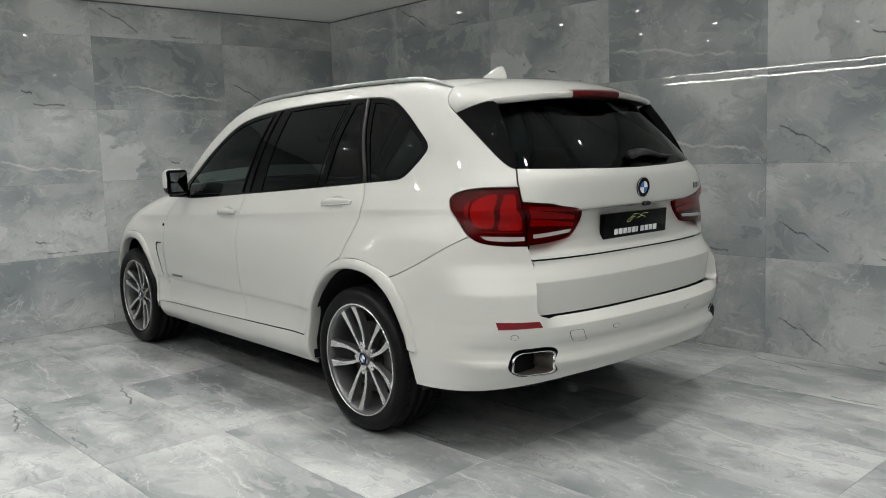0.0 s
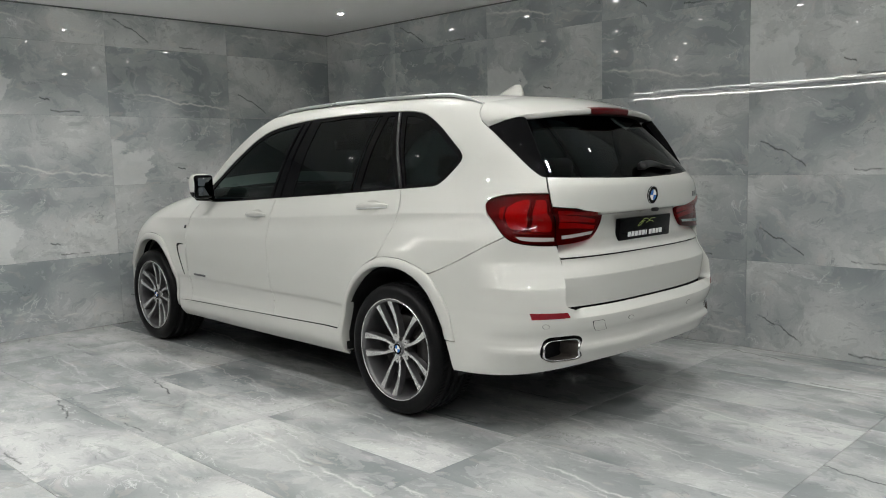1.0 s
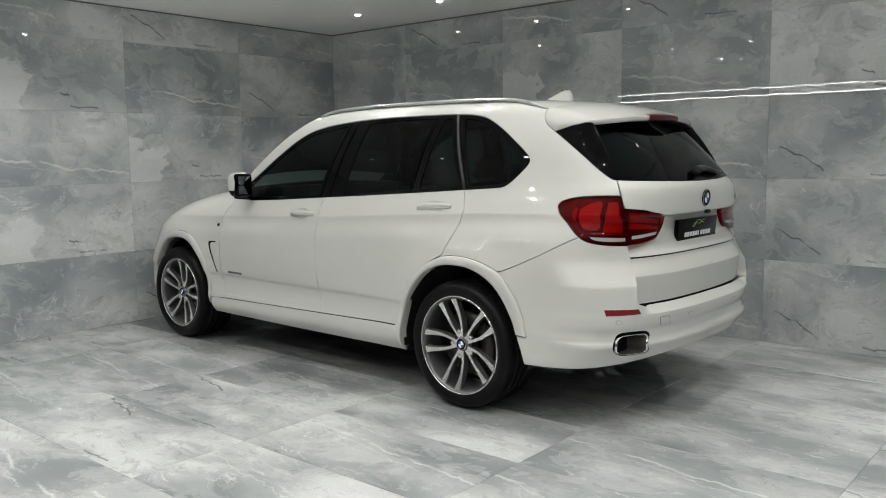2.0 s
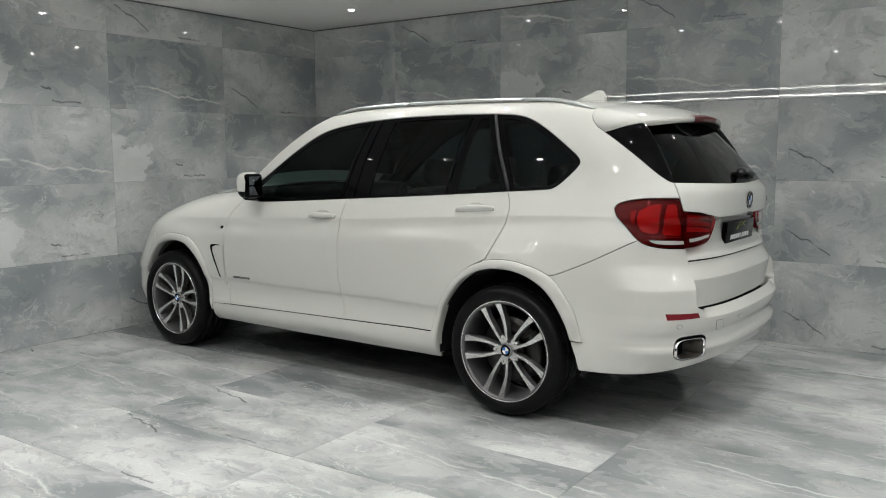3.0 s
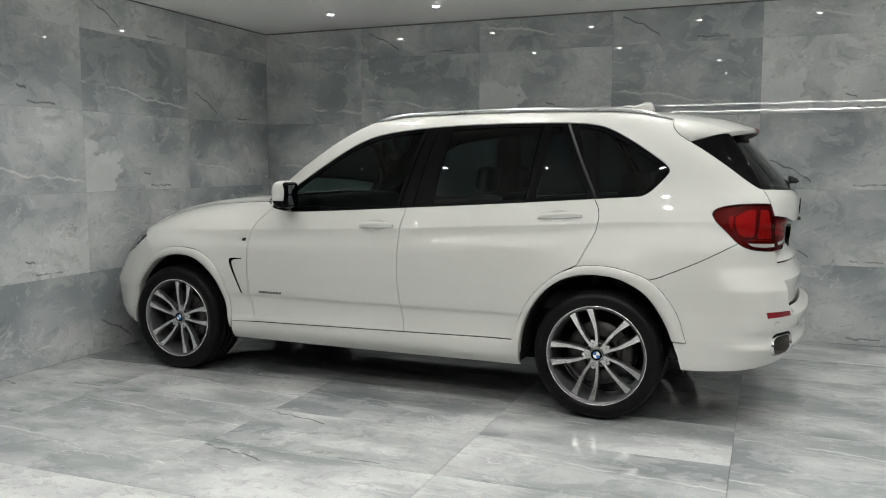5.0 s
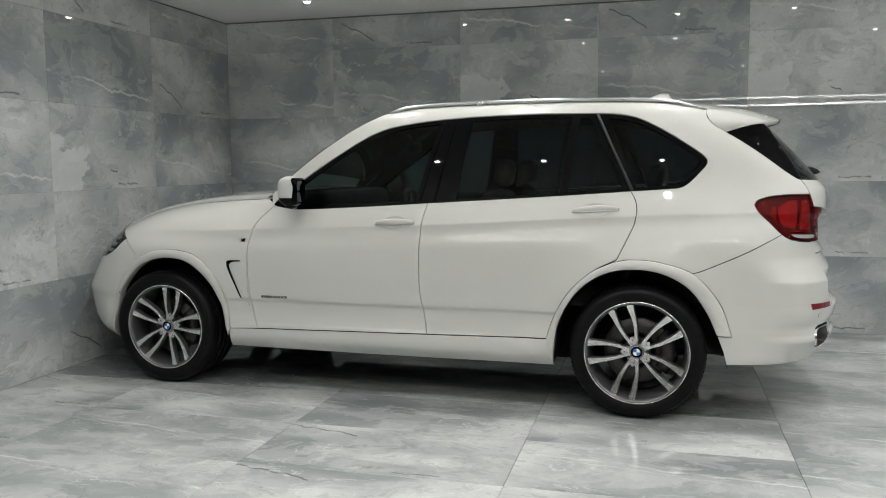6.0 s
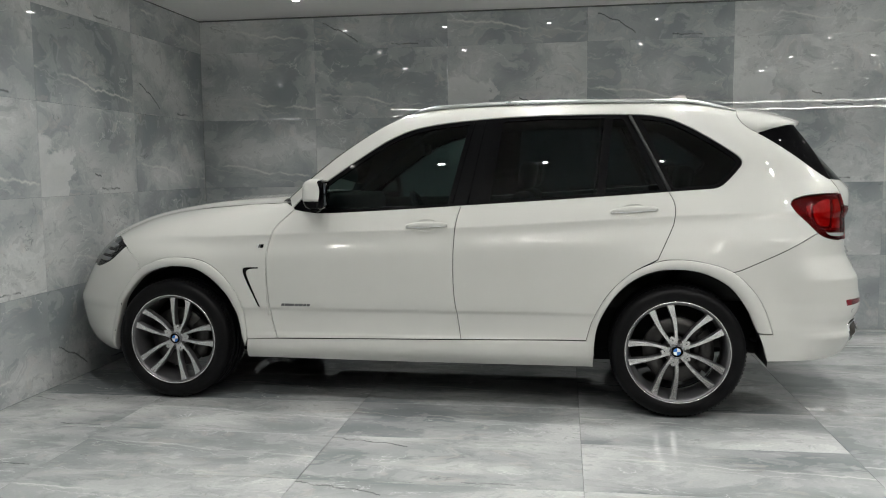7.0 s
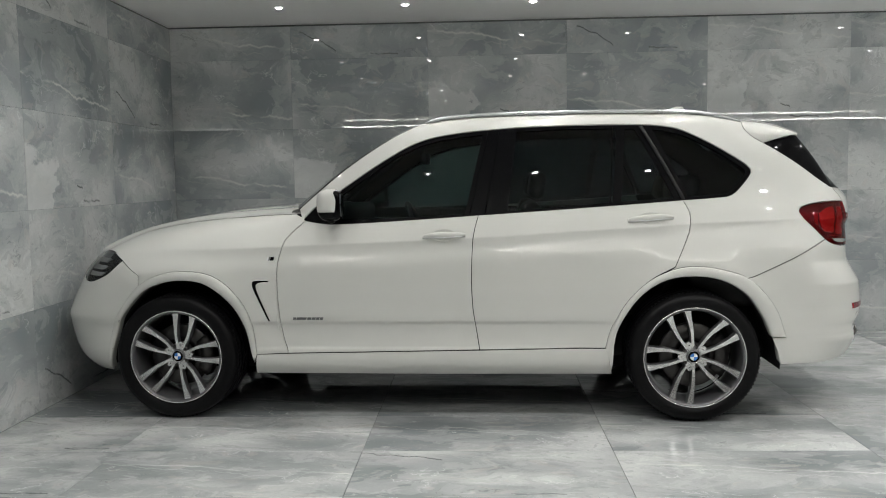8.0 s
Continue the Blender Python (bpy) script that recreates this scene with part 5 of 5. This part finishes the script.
def trim_pieces(car):
    """Vents, script bars, sensors, plate, badge, wiper."""
    for side in (1, -1):
        def put(name, mat, outline, label="", **how):
            s = sheet(outline, **how)
            return part(name, bent_mesh(name, mat, [s if side > 0 else flip(s)]), mat, car, label)

        put("side_vent", BLACK_GLOSS, loop(curve([(-2.345, 0.806), (-2.41, 0.806), (-2.437, 0.800), (-2.440, 0.775), (-2.421, 0.725), (-2.355, 0.575)]), curve([(-2.345, 0.572), (-2.402, 0.715), (-2.420, 0.768), (-2.414, 0.788), (-2.39, 0.797), (-2.345, 0.800)])), "slim black side vent", lift=0.0015, step=0.012, gap=0.0, lip=0.005)
        put("vent_fin", PAINT, loop([(-2.300, 0.800), (-2.395, 0.795), (-2.413, 0.780), (-2.400, 0.730), (-2.345, 0.590), (-2.300, 0.520)]), "", lift=0.006, step=0.025, gap=0.0, lip=0.008)
        rim = resampled(ARCH_F, 60)[:22] * 0.35 + resampled(ARCH_F_IN, 60)[:22] * 0.65
        slot = np.concatenate([rim[4:21] + [(-0.004, 0)], rim[4:21][::-1] + [(0.007, 0)]])
        put("air_outlet", BLACK_PLASTIC, loop(slot), "black slot in the wheel-arch edge", lift=0.0075, step=0.012, gap=0.0, lip=0.004)
        # script bars
        for s0, s1 in ((-2.213, -2.195), (-2.192, -2.135), (-2.130, -2.108), (-2.104, -2.082), (-2.078, -2.060), (-2.056, -2.038)):
            put("script_bar", RIM_GREY, loop([(s0, 0.580), (s1, 0.580), (s1 + 0.004, 0.594), (s0 + 0.004, 0.594)]), "dark grey lettering shown as plain bar", lift=0.002, step=0.01, gap=0.0, lip=0.003)
        for s0, s1, mat in ((-2.357, -2.349, SATIN), (-2.347, -2.339, RIM_GREY), (-2.337, -2.317, BLACK_GLOSS)):
            put("wing_badge", mat, loop([(s0, 0.920), (s1, 0.920), (s1 + 0.004, 0.940), (s0 + 0.004, 0.940)]), "small wing badge stripe", lift=0.002, step=0.01, gap=0.0, lip=0.003)
        for s, z, r in ((0.959, 0.583, 0.0105), (1.248, 0.572, 0.0105)):
            q = [(s + r * math.cos(a), z + r * math.sin(a)) for a in np.linspace(0, 2 * math.pi, 20, endpoint=False)]
            w = [(s + 1.14 * (a - s), z + 1.14 * (b - z)) for a, b in q]
            put("sensor_ring", BLACK_PLASTIC, loop(w), "", lift=0.0006, step=0.01, gap=0.0, lip=0.002)
            put("parking_sensor", PAINT, loop(q), "", lift=0.0016, step=0.01, gap=0.0, lip=0.002)
    cover = rounded(1.128, 0.560, 0.020, 0.029, 0.007)
    s = sheet(loop(cover), lift=0.0006, step=0.012, gap=0.0, lip=0.002)
    part("tow_cover_seam", bent_mesh("tow_cover_seam", BLACK_PLASTIC, [s]), BLACK_PLASTIC, car)
    s = sheet(loop(rounded(1.128, 0.560, 0.0185, 0.0275, 0.006)), lift=0.0014, step=0.012, gap=0.0, lip=0.002)
    part("tow_cover", bent_mesh("tow_cover", PAINT, [s]), PAINT, car)
    # plate with plain bars
    plate = part("plate", box(bmesh.new(), (-0.243, -0.006, -0.057), (0.243, 0.022, 0.057), 0.003), BLACK_GLOSS, car, "black show plate with a white bar and lime line drawing", where=pose(0.996, 0.012, 1.002, 5, 0, 90))
    for k in range(10):
        x = -0.166 + 0.0335 * k
        part("plate_bar", box(bmesh.new(), (x, -0.0075, -0.041), (x + (0.012 if k == 5 else 0.0275), -0.005, -0.015), 0.001), WHITE, plate, "white bar in place of a letter")
    for pts in ([(-0.075, 0.012), (-0.062, 0.026), (-0.03, 0.032), (-0.012, 0.034)], [(-0.045, 0.032), (-0.02, 0.046), (0.012, 0.045), (0.035, 0.034)], [(0.0, 0.024), (0.035, 0.033), (0.06, 0.030), (0.07, 0.022)], [(0.03, 0.036), (0.05, 0.044), (0.085, 0.044)], [(-0.075, 0.012), (-0.05, 0.014)], [(-0.052, 0.013), (-0.044, 0.022), (-0.03, 0.024)]):
        part("drawn_line", tube(bmesh.new(), [(a, -0.0065, b) for a, b in pts], 0.0013, 5), GREEN, plate, "lime drawn line")
    # round badge on the tailgate
    emblem(car, 0.047, pose(1.053, 0.0, 1.172, 4, 0, 90), "round badge with blue and white quarters")
    # model bars on the tailgate
    for s0, s1 in ((1.000, 1.022), (1.028, 1.050)):
        q = sheet(loop([(s0, 1.142), (s1, 1.142), (s1 - 0.003, 1.170), (s0 - 0.003, 1.170)]), lift=0.003, step=0.01, gap=0.0, lip=0.004)
        part("model_bar", bent_mesh("model_bar", RIM_GREY, [flip(q)]), RIM_GREY, car, "grey metal lettering shown as plain bar")
    # camera button under the tailgate edge
    part("release_button", box(bmesh.new(), (-0.022, -0.012, -0.010), (0.022, 0.012, 0.010), 0.006), BLACK_PLASTIC, car, where=pose(1.046, 0.03, 1.095, 0, 0, 90))
    # rear wiper at rest
    bm = bmesh.new()
    rows = []
    for t in np.linspace(0, 1, 14):
        y = -0.045 + 0.36 * t
        z = 1.318 + 0.018 * math.sin(math.pi * min(1, t * 1.4)) - 0.010 * t
        x = float(rear_x(z)) - 0.02 * (y / 0.6) ** 2 * 2 + 0.012
        h = 0.020 * (1 - t) ** 0.9 + 0.006 if t > 0.06 else 0.016
        d = 0.040 * (1 - t) + 0.016
        rows.append([bm.verts.new((x + a * d, y, z + b * h)) for a, b in ((0, -0.8), (0.6, -0.75), (1.0, -0.1), (0.8, 0.6), (0.3, 1.0), (0, 0.9))])
    for p, q in zip(rows, rows[1:]):
        for j in range(6):
            bm.faces.new((p[j], p[(j + 1) % 6], q[(j + 1) % 6], q[j]))
    bm.faces.new(rows[0][::-1])
    bm.faces.new(rows[-1])
    part("rear_wiper", bm, BLACK_SATIN, car, "black rear wiper at rest")


def seat(car, x, y, wide=0.50, tall=0.62):
    """Dark leather seat with head restraint."""
    bm = bmesh.new()
    box(bm, (x - 0.28, y - wide / 2, 0.52), (x + 0.26, y + wide / 2, 0.70), 0.06, 3)
    cushion = part("seat", bm, LEATHER, car, "black leather seat")
    bm = bmesh.new()
    box(bm, (-0.06, -wide / 2, 0.0), (0.07, wide / 2, tall), 0.055, 3)
    part("backrest", bm, LEATHER, cushion, where=pose(x + 0.24, y, 0.62, 0, 14, 0))
    bm = bmesh.new()
    box(bm, (-0.05, -0.13, 0.0), (0.05, 0.13, 0.17), 0.045, 3)
    part("head_restraint", bm, LEATHER, cushion, where=pose(x + 0.24 + 0.25 * (tall + 0.03), y, 0.62 + 0.97 * (tall + 0.02), 0, 10, 0))


def cabin(car):
    seat(car, -1.22, -0.38)
    seat(car, -1.22, 0.38)
    for y in (-0.40, 0.0, 0.40):
        seat(car, -0.30, y, 0.42, 0.58)
    bm = bmesh.new()
    box(bm, (-2.25, -0.74, 0.75), (-1.72, 0.74, 1.09), 0.08, 3)
    box(bm, (-2.27, -0.76, 0.98), (-1.98, 0.76, 1.205), 0.05, 3)
    part("dashboard", bm, LEATHER, car, "black dashboard")
    bm = bmesh.new()
    ring = [(0.185 * math.cos(a), 0.185 * math.sin(a), 0) for a in np.linspace(0, 2 * math.pi, 32, endpoint=False)]
    tube(bm, ring, 0.015, 8, closed=True)
    tube(bm, [(-0.18, 0, 0), (0, 0, -0.03), (0.18, 0, 0)], 0.018, 8)
    tube(bm, [(0, -0.18, 0), (0, 0, -0.03)], 0.018, 8)
    part("steering_wheel", bm, LEATHER, car, "black steering wheel", where=pose(-1.62, 0.38, 1.03, 0, 66, 0))
    bm = bmesh.new()
    box(bm, (-0.02, -0.12, -0.035), (0.02, 0.12, 0.035), 0.015, 2)
    tube(bm, [(-0.01, 0, 0.02), (-0.04, 0, 0.09)], 0.012, 8)
    part("cabin_mirror", bm, BLACK_PLASTIC, car, "black interior mirror", where=pose(-1.52, 0.0, 1.50))
    for side in (1, -1):
        bm = bmesh.new()
        xs = np.linspace(-2.05, -0.46, 16)
        rows = [[bm.verts.new((x, side * (-float(half_width(x, z)) + d), z)) for z, d in ((0.5, 0.07), (0.8, 0.08), (1.0, 0.07), (1.13, 0.05), (1.155, 0.03), (1.15, 0.012))] for x in xs]
        for p, q in zip(rows, rows[1:]):
            for j in range(5):
                bm.faces.new((p[j], q[j], q[j + 1], p[j + 1]))
        part("door_card", bm, LEATHER, car, "black door lining")
    bm = bmesh.new()
    box(bm, (0.05, -0.66, 0.6), (0.72, 0.66, 0.98), 0.04)
    part("load_cover", bm, LEATHER, car, "black load cover")


def car_at(where):
    car = new("car")
    white_body(car)
    arch_trim(car, ARCH_F, ARCH_F_IN)
    arch_trim(car, ARCH_R, ARCH_R_IN)
    under_body(car)
    glazing(car)
    spoiler(car)
    rear_lamps(car)
    trim_pieces(car)
    cabin(car)
    for side in (1, -1):
        exhaust_tip(car, -side)
        door_handle(car, *HANDLE_F, side)
        door_handle(car, *HANDLE_R, side)
        roof_rail(car, -side)
        door_mirror(car, -side)
        for ax in (AXLE_F, AXLE_R):
            wheel_liner(car, ax, side)
    for ax, face, turn, big in ((AXLE_R + 0.010, 0.940, 110, 1.042), (AXLE_F, 0.922, 78, 1.006)):
        w = wheel(turn, big)
        w.parent = car
        w.matrix_basis = pose(ax, -face, HUB - 0.001)
        v = copy_thing(w, pose(ax, face, HUB - 0.001, 0, 0, 180))
        v.parent = car
    car.matrix_basis = where
    return tagged(car, "white five-door SUV with black trim and alloy wheels", "car")


car_at(pose(0, 0.03, 0, 0, 0, -1.7))

# ---- tiles of floor and walls, each a piece of its own ----
tile_meshes = {}
uneven = random.Random(5)


def tile_mesh(w, h, material, e, cut=0.0):
    """A tile w by h lying in its own xy plane, face up at z 0, with a small arris."""
    key = (round(w, 3), round(h, 3), material.name)
    if key not in tile_meshes:
        a, b = w / 2, h / 2
        verts = [(sx * (a - e), sy * (b - e), 0) for sx, sy in ((-1, -1), (1, -1), (1, 1), (-1, 1))]
        verts += [(sx * a, sy * b, -e) for sx, sy in ((-1, -1), (1, -1), (1, 1), (-1, 1))]
        verts += [(sx * a, sy * b, -0.011) for sx, sy in ((-1, -1), (1, -1), (1, 1), (-1, 1))]
        faces = [(0, 1, 2, 3)]
        for k in (0, 4):
            faces += [(k + i, k + 4 + i, k + 4 + (i + 1) % 4, k + (i + 1) % 4) for i in range(4)]
        data = bpy.data.meshes.new("tile")
        data.from_pydata([(x, y + cut, z) for x, y, z in verts], [], faces)
        data.materials.append(material)
        tile_meshes[key] = data
    return tile_meshes[key]


def lay(parent, us, vs, print_of, place, gap=0.0006, full=0.0):
    """Tiles between the joint lines us and vs; place(u, v) gives a tile's pose, print_of(i, j) its material. full: the height of
    an uncut tile, whose upper part is missing where a row is lower."""
    for i, (u0, u1) in enumerate(zip(us, us[1:])):
        for j, (v0, v1) in enumerate(zip(vs, vs[1:])):
            cut = (v1 - v0 - full) / 2 if full and v1 - v0 < full - 0.1 else 0.0
            ob = new("tile", tile_mesh(u1 - u0 - gap, v1 - v0 - gap, print_of(i, j), gap * 0.7, cut))
            ob.parent = parent
            ob.matrix_basis = place((u0 + u1) / 2, (v0 + v1) / 2 - cut) @ pose(0, 0, 0, uneven.uniform(-0.05, 0.05), uneven.uniform(-0.05, 0.05), 0)


def joints(first, pitch, lo, hi):
    inner = [first + pitch * k for k in range(-20, 21) if lo + 0.05 < first + pitch * k < hi - 0.05]
    return [lo] + inner + [hi]


WALL_ROWS = [0.0, 0.62, 1.22, 1.82, 2.42, TOP - 0.014]
BACK_CRACKED, BACK_PALE = {(4, 0), (4, 1), (4, 2), (3, 4), (1, 4), (2, 1)}, {(1, 2), (2, 3), (4, 3), (2, 0), (3, 1)}
LEFT_CRACKED, LEFT_PALE = {(8, 4), (9, 3), (8, 0)}, {(7, 1), (7, 3), (8, 2), (6, 2), (9, 1), (6, 0)}


def wall_print(cracked, pale):
    return lambda i, j: WALL_CRACK if (i, j) in cracked else WALL_PALE if (i, j) in pale else WALL_VEIN


lay(floor, joints(-0.513, 1.262, LEFT, RIGHT), joints(-0.785, 0.61, FRONT, BACK), lambda i, j: FLOOR_CRACK if (i * 5 + j * 3) % 7 in (0, 4) else FLOOR_VEIN, lambda u, v: pose(u, v, 0), 0.0016)
lay(wall_back, joints(-0.405, 1.19, LEFT, RIGHT), WALL_ROWS, wall_print(BACK_CRACKED, BACK_PALE), lambda u, v: pose(u, BACK, v, 90, 0, 0), 0.0008, 0.6)
lay(wall_left, joints(-0.66, 1.19, FRONT, BACK), WALL_ROWS, wall_print(LEFT_CRACKED, LEFT_PALE), lambda u, v: pose(LEFT, u, v, 90, 0, 90), 0.0008, 0.6)
